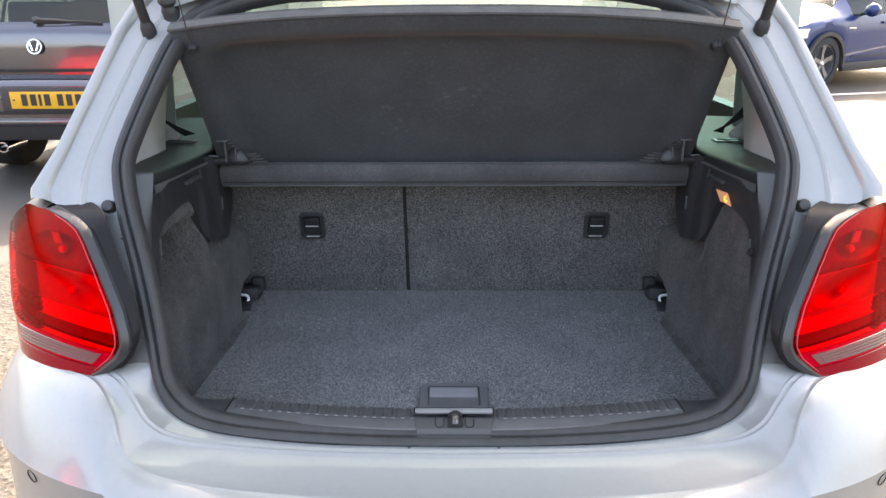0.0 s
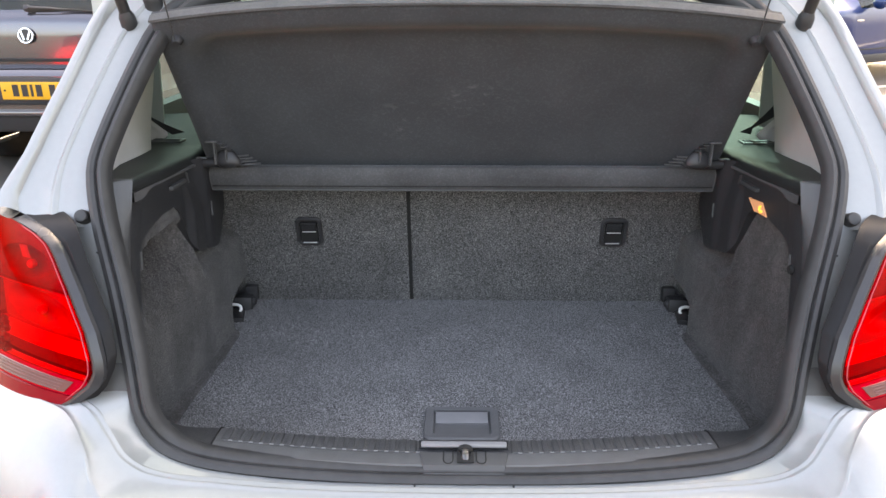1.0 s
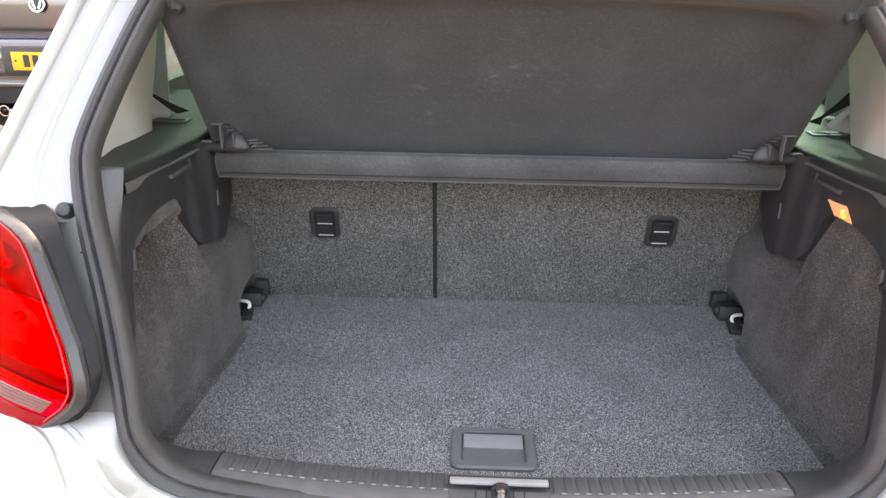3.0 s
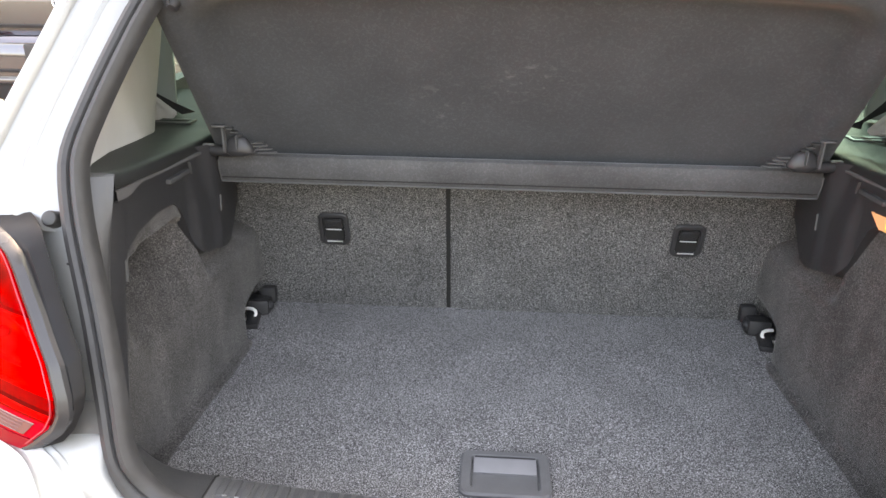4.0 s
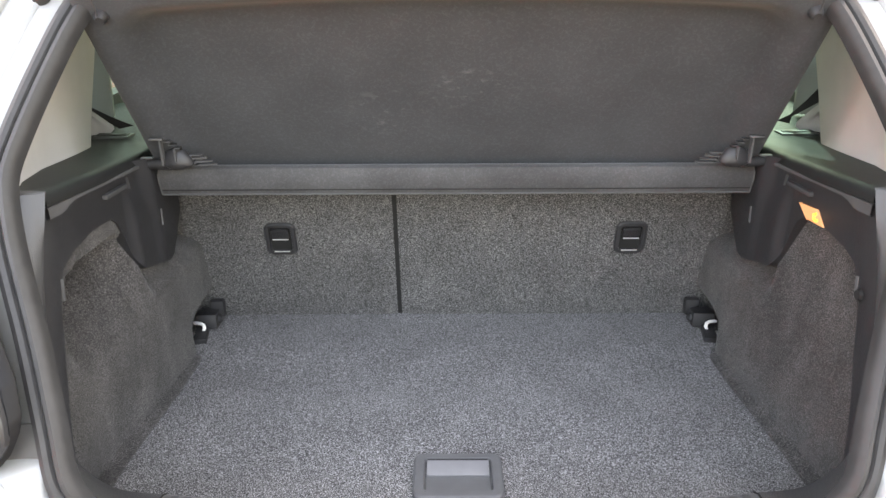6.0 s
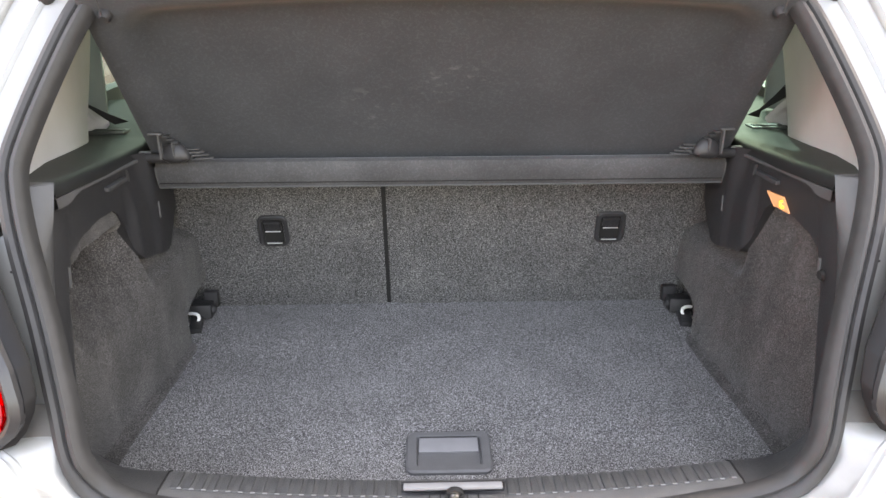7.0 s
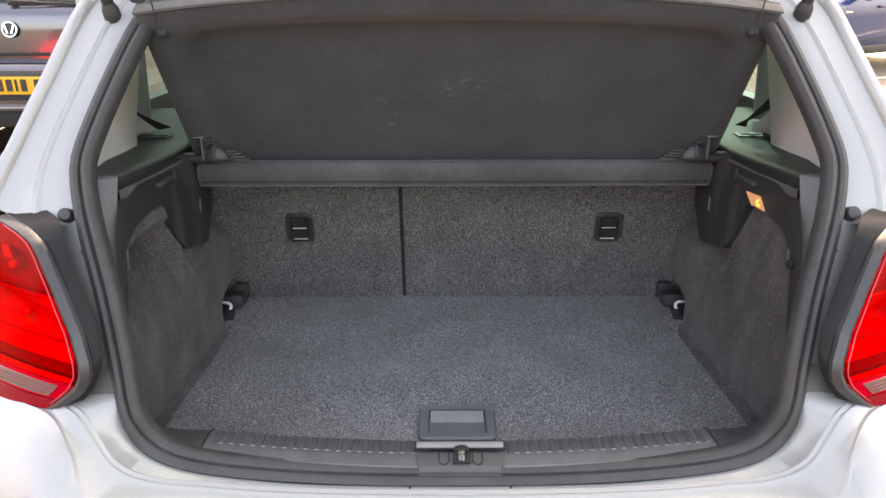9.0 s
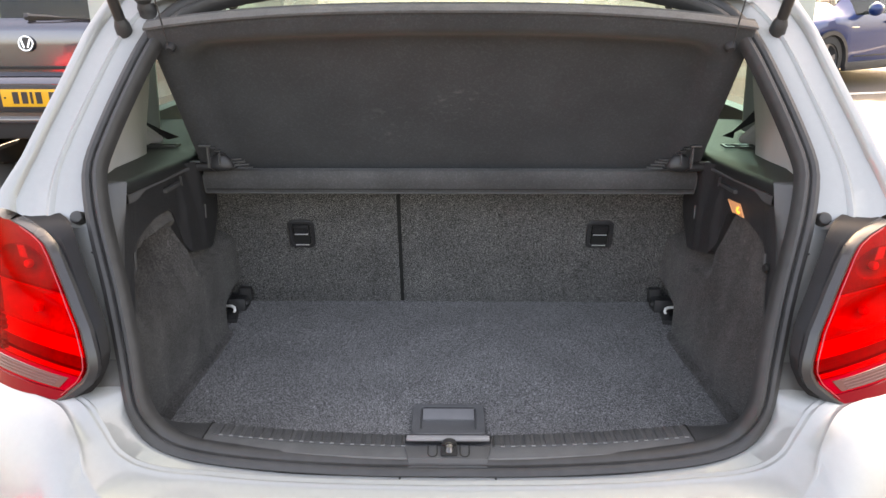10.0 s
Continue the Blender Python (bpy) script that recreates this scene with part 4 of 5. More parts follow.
vs = np.linspace(0, 1, 21)
xs = np.linspace(-1, 1, 21)
gate = part("tailgate", grid([[gate_point(x, v, 0.05) for x in xs] for v in vs if v < 0.11] ), M_PAINT, car)
for nm, keep, o, m in (("gate_panel", lambda v: v >= 0.5, 0.05, M_PAINT), ("gate_lining", lambda v: v >= 0.5, 0.0, M_PLASTIC), ("gate_glass", lambda v: 0.1 <= v <= 0.5, 0.03, M_GATEGLASS)):
    part(nm, grid([[gate_point(x * (1 if nm != "gate_glass" else 0.9), v, o) for x in xs] for v in vs if keep(v)]), m, gate)
for s in (-1, 1):
    part("gate_side_rail", grid([[gate_point(s * x, v, o) for x, o in ((0.88, 0.0), (0.88, 0.05), (1.0, 0.05), (1.0, 0.0), (0.88, 0.0))] for v in vs]), M_PAINT, gate)

# ---- boot lining ----
XF = [(0.10, 0.490), (0.23, 0.486), (0.40, 0.468), (0.50, 0.465), (0.521, 0.476), (0.543, 0.516), (0.70, 0.516)]
XL = [(0.10, 0.488), (0.23, 0.484), (0.40, 0.465), (0.50, 0.461), (0.525, 0.470), (0.547, 0.511), (0.64, 0.508), (0.70, 0.492)]


def z_floor(y):
    return 0.576 + 0.008 * (y - 0.15)


def trim_y(z):
    """Where the hard edge trim ends, at height z."""
    return 0.109 + 0.66 * max(z - 0.70, 0) ** 1.85


def lining(y, z, s):
    """Half width of the felt lining at (y, z)."""
    up = smooth((z - 0.638) / 0.014)
    x = interp(y, XL) * (1 - up) + (min(interp(y, XL), 0.461 + 0.05 * (y - 0.5)) if y > 0.5 else interp(y, XL)) * up + 0.004 + 0.006 * smooth((z - 0.60) / 0.3)
    if s == 1:
        x += 0.022 * smooth((z - 0.60) / 0.25) * smooth((0.52 - y) / 0.2)
    x += max(0.0, 0.4895 - x) * smooth((z - 0.76) / 0.08) * smooth((0.44 - y) / 0.03)
    x += 0.024 * smooth((z - 0.745) / 0.03) * smooth((y - 0.385) / 0.03)
    if s == -1:  # pocket under the arch
        x += 0.095 * smooth((z - 0.735) / 0.13) * smooth((y - 0.176) / 0.02) * smooth((0.400 - y) / 0.16) * smooth((0.882 - 0.25 * max(0.25 - y, 0) - 0.3 * max(y - 0.33, 0) - z) / 0.012)
    x += 0.05 * smooth((z - 0.765) / 0.015) * smooth((y - 0.55) / 0.02)
    return x + 0.0016 * noise.noise(Vector((y * 14, z * 14, s)))


part("boot_pan", box((0, 0.375, 0.512), (1.24, 0.76, 0.116)), M_DARK, car)
# sill cover with ribs
def sill_off(x):
    """How far the sill cover bows forward and rises towards its ends."""
    return 0.012 * (x / 0.36) ** 2 + 0.022 * smooth((abs(x) - 0.36) / 0.08), 0.012 * (x / 0.35) ** 2 + 0.006 * smooth((abs(x) - 0.34) / 0.1)


SEC = [(-0.008, 0.595), (-0.006, 0.630), (-0.001, 0.6385), (0.017, 0.6415), (0.021, 0.6405), (0.054, 0.6375), (0.064, 0.631), (0.072, 0.60), (0.074, 0.55)]
rows = []
for x in np.linspace(-0.3535, 0.3535, 57):
    bow, lift = sill_off(x)
    rows.append([(x, y + bow, z + lift) for y, z in SEC])
sill = part("sill_cover", grid(rows), M_SILL, car, "grey plastic loading sill cover with ribs")
rib_me = end_me = None
for sx in (-1, 1):
    for k in range(19):
        x = sx * (0.072 + 0.0148 * k)
        bow, lift = sill_off(x)
        if rib_me is None:
            ob = part("rib", box((0, 0.0385, 0.6385), (0.0098, 0.032, 0.0046), pose(0, 0, 0, -5)), M_TRIM, sill, bevel=0.0015)
            rib_me = ob.data
        else:
            ob = new("rib", rib_me)
            ob.parent = sill
        ob.location = (x, bow, lift)
        # pale dash for the highlight at the ribs' front ends
        if end_me is None:
            tip = part("rib_glint", box((0, 0.0218, 0.6418), (0.0052, 0.0014, 0.0012)), M_FLAP, sill)
            end_me = tip.data
        else:
            tip = new("rib_glint", end_me)
            tip.parent = sill
        tip.location = (x + 0.0074, bow, lift)
    x = sx * 0.354
    rows = [[(x + dx, y + sill_off(x)[0], z + sill_off(x)[1] + dz) for y, z in SEC[1:7]] for dx, dz in ((-0.0012, -0.003), (-0.0008, 0.0015), (0.0008, 0.0015), (0.0012, -0.003))]
    part("sill_joint", grid(rows), M_DARK, sill)

# lock cover with striker bolt
latch = part("lock_cover", slab([[(-0.056, -0.009, 0.628), (0.056, -0.009, 0.628)], [(-0.0565, -0.004, 0.6405), (0.0565, -0.004, 0.6405)], [(-0.0625, 0.022, 0.6445), (0.0625, 0.022, 0.6445)]], (0, 0.004, -0.02)), M_TRIM, sill, bevel=0.002)
part("lock_lip", box((0, 0.027, 0.6525), (0.120, 0.010, 0.0046)), M_FLAP, latch, "pale grey lip", bevel=0.002)
part("lock_back", box((0, 0.034, 0.643), (0.126, 0.004, 0.020)), M_PLASTIC, latch)
bolt = Matrix.Translation((0.002, 0.0205, 0.6475)) @ Vector((0, -0.022, -0.0055)).to_track_quat("Z", "Y").to_matrix().to_4x4()
part("striker_bolt", lathe([(0.0075, -0.002), (0.0078, 0.0035), (0.0066, 0.0042), (0.0066, 0.0058), (0.0074, 0.0064), (0.0070, 0.0092), (0.0058, 0.0100), (0.0058, 0.0112), (0.0066, 0.0118), (0.0058, 0.0165), (0.0040, 0.0190), (0, 0.0194)], bolt, 24), M_STEEL, latch, "grey steel striker with turned grooves")
# thin dark plate on the cover for the shade round the bolt
part("bolt_recess_shade", box((0.002, 0.0095, 0.6452), (0.0235, 0.022, 0.0030), pose(0, 0, 0, 8)), M_DARK, latch, bevel=0.0012)
part("bolt_sleeve", grid([[bolt @ Vector((r * math.cos(a), r * math.sin(a), h)) for a in np.linspace(0, 2 * math.pi, 28, endpoint=False)] for r, h in ((0.0082, -0.002), (0.0104, -0.002), (0.0108, 0.0025), (0.0096, 0.0040), (0.0080, 0.0040), (0.0078, -0.002))], close=True), M_DARK, latch)
for x in (-0.022, 0.024):
    pts = [Vector((x - 0.0065, 0.021, 0.6450))] + [Vector((x + 0.0065 * math.cos(a), 0.006 + 0.007 * math.sin(a), 0.6425 + 0.0012 * math.sin(a))) for a in np.linspace(math.pi, 2 * math.pi, 15)] + [Vector((x + 0.0065, 0.021, 0.6450))]
    part("cover_cap", tube(pts, 0.0008, 6), M_DARK, latch)

for s in (-1, 1):
    # hard trim between the seal and the felt lining
    rows = []
    for z in np.linspace(0.698, 0.9925, 26):
        a = x_in(z) - 0.026
        y0 = yo(z)
        ye, xe = trim_y(z), 0.484 - 0.006 * smooth((z - 0.85) / 0.14)
        rows.append([Vector((s * x, y, z)) for x, y in ((a + 0.004, y0 - 0.004), (a, y0 + 0.003), (a + (xe - a) * 0.3 - 0.003, y0 + (ye - y0) * 0.3), (a + (xe - a) * 0.65 - 0.004, y0 + (ye - y0) * 0.65), (a + (xe - a) * 0.88 - 0.0025, y0 + (ye - y0) * 0.88), (xe - 0.0005, ye - 0.002), (xe + 0.001, ye + 0.001), (xe + 0.006, ye + 0.006), (xe + 0.02, ye + 0.010))])
    edge = part("side_trim", grid(rows), M_TRIM, car, "charcoal plastic boot edge trim")
    # its rounded corner, running into the sill cover
    outer = spline([(0.3545, 0.009, 0.6525), (0.385, 0.006, 0.6635), (0.405, 0.009, 0.677), (0.416, 0.0115, 0.689), (0.423, 0.0135, 0.701)], 19)
    inside = spline([(0.3545, 0.077, 0.6425), (0.395, 0.092, 0.632), (0.430, 0.106, 0.626), (0.456, 0.118, 0.628), (0.474, 0.122, 0.640), (0.482, 0.116, 0.665), (0.4835, 0.109, 0.701)], 19)
    rows = []
    for o, q in zip(outer, inside):
        o, q = Vector(o), Vector(q)
        rows.append([flip(p, s) for p in (o + Vector((0.006, -0.008, -0.022)), o + Vector((0.002, -0.005, -0.004)), o, o.lerp(q, 0.25) + Vector((-0.001, 0, 0.0025)), o.lerp(q, 0.6) + Vector((-0.002, 0, 0.0025)), o.lerp(q, 0.9) + Vector((-0.001, 0, 0.001)), q, q + Vector((0.001, 0.002, -0.006)), q + Vector((0.006, 0.006, -0.08)))])
    part("trim_corner", grid(rows), M_TRIM, edge)
    ax, ay = x_in(0.992) - 0.026, yo(0.992)
    rows = [[Vector((s * (ax + (0.478 - ax) * f + (0.018 + 0.045 * f) * w + 0.0015 * (w < 0.01)), ay + (0.181 - ay) * f - 0.002 * (1 - f), 0.9930 - 0.002 * (w < 0.01) + 0.0012 * math.sin(w * math.pi))) for w in (0, 0.04, 0.3, 0.6, 1.0)] for f in (0, 0.25, 0.5, 0.75, 1.0)]
    part("trim_cap", grid(rows), M_TRIM, edge)
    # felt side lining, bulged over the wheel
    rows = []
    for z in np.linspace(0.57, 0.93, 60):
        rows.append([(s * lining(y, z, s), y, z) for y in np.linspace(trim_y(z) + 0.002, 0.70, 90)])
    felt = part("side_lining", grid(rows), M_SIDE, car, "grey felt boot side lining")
    # its foot, turned in over the edge of the floor board
    rows = []
    for y in np.linspace(0.118, 0.505, 40):
        e, zf = interp(y, XF), z_floor(y)
        k = 0.6 + 0.4 * smooth((0.40 - y) / 0.2)
        rows.append([(s * x, y, z) for x, z in ((e + 0.012, zf + 0.030), (e + 0.003, zf + 0.014), (e - 0.004 * k, zf + 0.0062), (e - 0.010 * k, zf + 0.0042), (e - 0.014 * k, zf + 0.0028), (e - 0.0155 * k, zf + 0.0008), (e - 0.0155 * k, zf - 0.003))])
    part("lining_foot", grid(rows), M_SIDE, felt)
    # ledge that carries the parcel shelf
    LEDGE_IN = [(0.178, 0.478), (0.30, 0.479), (0.46, 0.484), (0.56, 0.488), (0.72, 0.49), (1.0, 0.49)]
    LEDGE_OUT = [(0.178, 0.532), (0.25, 0.58), (0.36, 0.60), (0.50, 0.635), (0.63, 0.67), (0.72, 0.73), (1.0, 0.77)]
    rows = []
    for y in np.linspace(0.176, 0.98, 46):
        zt = 0.992 - 0.10 * (min(y, 0.6) - 0.178)
        a, b = interp(y, LEDGE_IN), interp(y, LEDGE_OUT)
        rows.append([(s * x, y, z) for x, z in ((b + 0.01, zt - 0.01), (b, zt), (a + 0.6 * (b - a), zt + 0.002), (a + 0.016, zt + 0.001), (a + 0.008, zt - 0.001), (a + 0.003, zt - 0.005), (a + 0.0008, zt - 0.011), (a + 0.0014, zt - 0.0165), (a + 0.006, zt - 0.0205), (a + 0.016, zt - 0.0225), (a + 0.02, zt - 0.05))])
    part("shelf_ledge", grid(rows), M_LEDGE, car, "black plastic side ledge")
    # black panel under the ledge, with its arched lower edge
    ARCH = [(0.180, 0.876), (0.196, 0.888), (0.225, 0.899), (0.28, 0.906), (0.335, 0.902), (0.350, 0.890), (0.362, 0.864), (0.378, 0.826), (0.390, 0.801), (0.40, 0.796), (0.486, 0.774), (0.508, 0.774), (0.535, 0.792), (0.56, 0.812), (0.60, 0.84)]
    rows = []
    for y in np.linspace(0.180, 0.60, 58):
        zt, zb = 0.972 - 0.10 * (y - 0.178), interp(y, ARCH)
        r = []
        for k, u in enumerate((-0.1, 0.0, 0.2, 0.4, 0.6, 0.8, 0.97, 1.0)):
            z = zt + (zb - zt) * u
            col = smooth((y - 0.378) / 0.014)
            x = 0.487 - 0.009 * col * smooth(u * 2.2) + 0.02 * smooth((y - 0.585) / 0.015)
            if y > 0.42:
                x = min(x, 0.487 - 0.014 * smooth((y - 0.42) / 0.04) + 0.02 * smooth((y - 0.585) / 0.015))
            x += 0.12 * max(y - 0.466, 0)  # second facet of the column
            r.append((s * (x + (0.03 if k == 7 else 0)), y, z))
        rows.append(r)
    panel = part("ledge_panel", grid(rows), M_PLASTIC, car, "black plastic panel under the ledge")
    # its narrow leg down along the trim
    rows = []
    for z in np.linspace(0.60, 0.984, 32):
        ye = trim_y(z)
        yf = ye + 0.018 + 0.026 * smooth((z - 0.62) / 0.2) + 0.014 * smooth((z - 0.84) / 0.06)
        rows.append([(s * x, y, z) for x, y in ((0.490, ye - 0.004), (0.4868, ye + 0.002), (0.4868, yf - 0.004), (0.4875, yf), (0.50, yf + 0.003))])
    part("panel_leg", grid(rows), M_PLASTIC, panel)
    part("panel_clip", box((s * 0.4872, 0.1815, 0.866), (0.004, 0.005, 0.028), pose(0, 0, 0, -10)), M_SILL, panel, bevel=0.001)
    # guide rail with its bright end, in paler grey for the light on it, and the slot under it
    rows = []
    for y in (0.180, 0.184, 0.205, 0.216, 0.228, 0.245, 0.30, 0.38, 0.452):
        zt = 0.9725 - 0.074 * (y - 0.18)
        h = 0.0045 + 0.0095 * smooth((0.240 - y) / 0.03)
        rows.append([(s * x, y, z) for x, z in ((0.4865, zt + 0.001), (0.4822, zt), (0.4812, zt - 0.0010), (0.4814, zt - h), (0.4865, zt - h - 0.0012))])
    part("guide_rail", grid(rows), M_SILL, panel, "guide rail with a broad end, coloured pale as if lit")
    part("guide_slot", box((s * 0.4852, 0.354, 0.9385), (0.010, 0.066, 0.0070), pose(0, 0, 0, -2)), M_TRIM, panel, bevel=0.002)
    part("slot_fin", box((s * 0.4842, 0.398, 0.9385), (0.004, 0.0022, 0.018), pose(0, 0, 0, 10)), M_TRIM, panel)
    # thin pale strip drawn as a highlight on the column
    part("column_glint", box((s * 0.4722, 0.4700, 0.8595), (0.0022, 0.0030, 0.026), pose(0, 0, 0, -8)), M_SILL, panel)
    # lashing eye on its bracket
    eye = part("lashing_bracket", box((s * 0.4780, 0.620, 0.5965), (0.042, 0.044, 0.030), pose(0, 0, 0, -8, 0, -s * 4)), M_PLASTIC, car, bevel=0.006)
    part("bracket_foot", box((s * 0.4800, 0.578, 0.5850), (0.024, 0.056, 0.013), pose(0, 0, 0, 4, 0, -s * 10)), M_PLASTIC, eye, bevel=0.003)
    part("bracket_back", box((s * 0.4650, 0.643, 0.6090), (0.028, 0.018, 0.034)), M_PLASTIC, eye, bevel=0.005)
    part("bracket_knob", lathe([(0, 0.007), (0.005, 0.007), (0.0065, 0.005), (0.0085, 0.004), (0.0095, 0)], Matrix.Translation((s * 0.4570, 0.615, 0.5985)) @ Matrix.Rotation(radians(-90 * s), 4, "Y"), 16), M_PLASTIC, eye)
    pts = [Vector((s * x, y, z)) for x, y, z in ((0.497, 0.594, 0.6005), (0.490, 0.590, 0.6025), (0.482, 0.587, 0.6030), (0.4765, 0.585, 0.6005), (0.4750, 0.583, 0.5955), (0.4775, 0.581, 0.5895), (0.4830, 0.5795, 0.5860), (0.491, 0.579, 0.5845), (0.4995, 0.579, 0.5840))]
    part("lashing_eye", tube(pts, 0.0033, 10), M_WHITE, eye, "white hook")
    # light upper pillar trim
    rows = []
    for f in np.linspace(0, 1, 20):
        r = []
        for k, u in enumerate((-0.01, 0.0, 0.15, 0.35, 0.55, 0.75, 0.9, 1.0, 1.06)):
            z0 = 0.985 - 0.045 * smooth(u / 0.12) + 0.055 * smooth((u - 0.72) / 0.28)
            z = z0 + (1.275 - z0) * f
            a, y0 = x_in(z) - 0.028, yo(z)
            xe, ye = 0.652 - 0.02 * f, 0.66 + 0.05 * f
            if k == 0:
                r.append((s * (a - 0.001), y0 - 0.004, z))
            else:
                r.append((s * (a + (xe - a) * u + 0.014 * math.sin(min(u, 1) * math.pi * (2 - f)) + (0.03 if k == 8 else 0)), y0 + (ye - y0) * u, z))
        rows.append(r)
    part("pillar_trim", grid(rows), M_BEIGE, car, "light beige pillar trim")
    # folded cloth cover beside the seat belt, creased towards its lower corner
    rows = []
    for f in np.linspace(0, 1, 14):
        z = 0.936 + 0.072 * f
        xr = interp(f, [(0, 0.640), (0.2, 0.630), (0.42, 0.613), (0.6, 0.628), (1.0, 0.662)])
        rows.append([(s * (0.690 + (xr - 0.690) * u), 0.668 - 0.016 * math.sin(u * math.pi) * (0.6 + 0.4 * math.sin(f * 7)) + 0.004 * math.sin(9 * u + 6 * f), z + 0.004 * math.sin(u * 5)) for u in np.linspace(0, 1, 14)])
    part("belt_cover", grid(rows), M_BEIGE, car, "creased beige cover by the seat belt")
    strap = [((0.664, 1.0130), (0.666, 1.0085)), ((0.640, 0.9975), (0.643, 0.9920)), ((0.616, 0.9830), (0.621, 0.9720)), ((0.580, 0.9660), (0.606, 0.9605))] if s < 0 else [((0.641, 1.0320), (0.658, 1.0130)), ((0.622, 1.0060), (0.633, 0.9960)), ((0.600, 0.9810), (0.604, 0.9770)), ((0.580, 0.9690), (0.604, 0.9640))]
    part("seat_belt", slab([[(s * x, 0.652 + 0.004 * k, z) for x, z in pair] for k, pair in enumerate(strap)], (s * 0.001, 0.002, 0)), M_BELT, car)
    guide = part("belt_guide", box((s * 0.608, 0.640, 0.9500), (0.066, 0.034, 0.010)), M_SILL, car, bevel=0.003)
    part("guide_groove", box((s * 0.608, 0.639, 0.9555), (0.054, 0.012, 0.0022)), M_TRIM, guide)
    # matt trim of the pillar behind the side window
    rows = [[(s * (x + 0.055 * max(1.10 - z, -0.2) * (1 if x < 0.7 else 0.4)), y, z) for x, y in ((0.672, 0.815), (0.668, 0.800), (0.680, 0.792), (0.73, 0.788), (0.80, 0.800))] for z in np.linspace(0.955, 1.34, 14)]
    part("door_pillar_trim", grid(rows), M_PILLAR, car, "grey-green matt pillar trim")
    part("door_card", slab([[(s * 0.735, 0.63, 0.3), (s * 0.735, 0.63, 0.972)], [(s * 0.745, 1.0, 0.3), (s * 0.745, 1.0, 0.972)], [(s * 0.75, 2.4, 0.3), (s * 0.75, 2.4, 0.955)]], (s * 0.04, 0, 0)), M_TRIM, car)
    if s == 1:
        part("boot_lamp", slab([[(s * 0.4865, 0.346, 0.920), (s * 0.4865, 0.319, 0.905)], [(s * 0.4865, 0.299, 0.926), (s * 0.4865, 0.276, 0.908)]], (-0.003, 0, 0)), M_AMBER, panel, "lit amber boot lamp", bevel=0.001)
        part("bulb", tube([(s * 0.4825, 0.297 + dy, 0.915 + dz) for dy, dz in ((-0.006, -0.002), (-0.002, -0.004), (0.004, -0.002), (0.005, 0.003), (0.0, 0.005))], 0.0020, 8), M_BULB, panel, "glowing bulb")
        part("panel_plug", lathe([(0, 0.004), (0.006, 0.004), (0.008, 0)], Matrix.Translation((0.484, 0.168, 0.862)) @ Matrix.Rotation(radians(-90), 4, "Y"), 14), M_DARK, panel)

# ---- rear seat back, folded up ----
SLOPE = -0.242


def y_seat(z):
    return 0.667 + SLOPE * (z - 0.584)


seat = thing("rear_seat", (0, 0.70, 0.56), "rear seat back lined with speckled grey carpet, split in two", "car seat")


def seat_panel(x0, x1):
    rows = []
    for z in np.linspace(0.555, 1.02, 14):
        r = []
        for u in np.linspace(0, 1, 25):
            x = x0 + (x1 - x0) * u
            e = min(x - x0, x1 - x) / 0.012
            r.append((x, y_seat(z) + 0.008 * (1 - smooth(e)), z))
        rows.append(r)
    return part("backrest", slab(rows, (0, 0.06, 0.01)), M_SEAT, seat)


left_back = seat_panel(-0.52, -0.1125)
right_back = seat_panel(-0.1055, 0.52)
part("split_gap", box((-0.109, y_seat(0.74) + 0.012, 0.74), (0.008, 0.012, 0.36), pose(0, 0, 0, 13.6)), M_DARK, seat)
for xc, back in ((-0.3225, left_back), (0.3265, right_back)):
    m = Matrix.Translation((xc, y_seat(0.762), 0.762)) @ Matrix.Rotation(radians(90 + 13.6), 4, "X")
    hw, hh = 0.0285, 0.0350

    def rr(w, h, d, r=0.009, n=6):
        pts = []
        for cx, cy, a0 in ((w - r, h - r, 0), (-w + r, h - r, 90), (-w + r, -h + r, 180), (w - r, -h + r, 270)):
            pts += [m @ Vector((cx + r * math.cos(radians(a0 + 90 * k / n)), cy + r * math.sin(radians(a0 + 90 * k / n)), d)) for k in range(n + 1)]
        return pts

    part("release_bezel", grid([rr(hw, hh, -0.004, 0.013), rr(hw, hh, 0.004, 0.013), rr(hw - 0.002, hh - 0.002, 0.006, 0.012), rr(hw - 0.008, hh - 0.008, 0.006, 0.006), rr(hw - 0.0095, hh - 0.0095, 0.001, 0.004), rr(hw - 0.0095, hh - 0.0095, 0.0005, 0.004)], close=True), M_CLIP, back, "black plastic seat release")
    cup = rr(hw - 0.0092, hh - 0.0092, 0.0012, 0.004)
    bm = bmesh.new()
    bm.faces.new([bm.verts.new(p) for p in cup])
    part("release_cup", bm, M_DARK, back)
    part("release_lever", box((0, 0, 0), (0.032, 0.022, 0.006), m @ pose(0, 0.013, 0.004, 18)), M_PLASTIC, back, bevel=0.002)
    # chrome lines in pale grey, their gleam set by colour
    for dy in (0.0015, -0.0255):
        part("chrome_edge", box((0, 0, 0), (0.029, 0.0016, 0.0016), m @ pose(0, dy, 0.0068)), M_BRIGHT, back)

# ---- boot floor board ----
floor_board = thing("boot_floor", (0, 0.4, 0.57), "speckled charcoal carpet boot floor board with a grip", "boot floor")
rows = []
for y in [0.085] + list(np.linspace(0.10, 0.672, 30)):
    w = interp(y, XF) + 0.003
    rows.append([(x * w, y, z_floor(y) - 0.006 * (abs(x) > 0.995)) for x in np.linspace(-1, 1, 41)])
part("carpet_board", slab(rows, (0, 0, -0.02)), M_CARPET, floor_board)
# grip: a plastic tray with an open slot
GZ = z_floor(0.19)
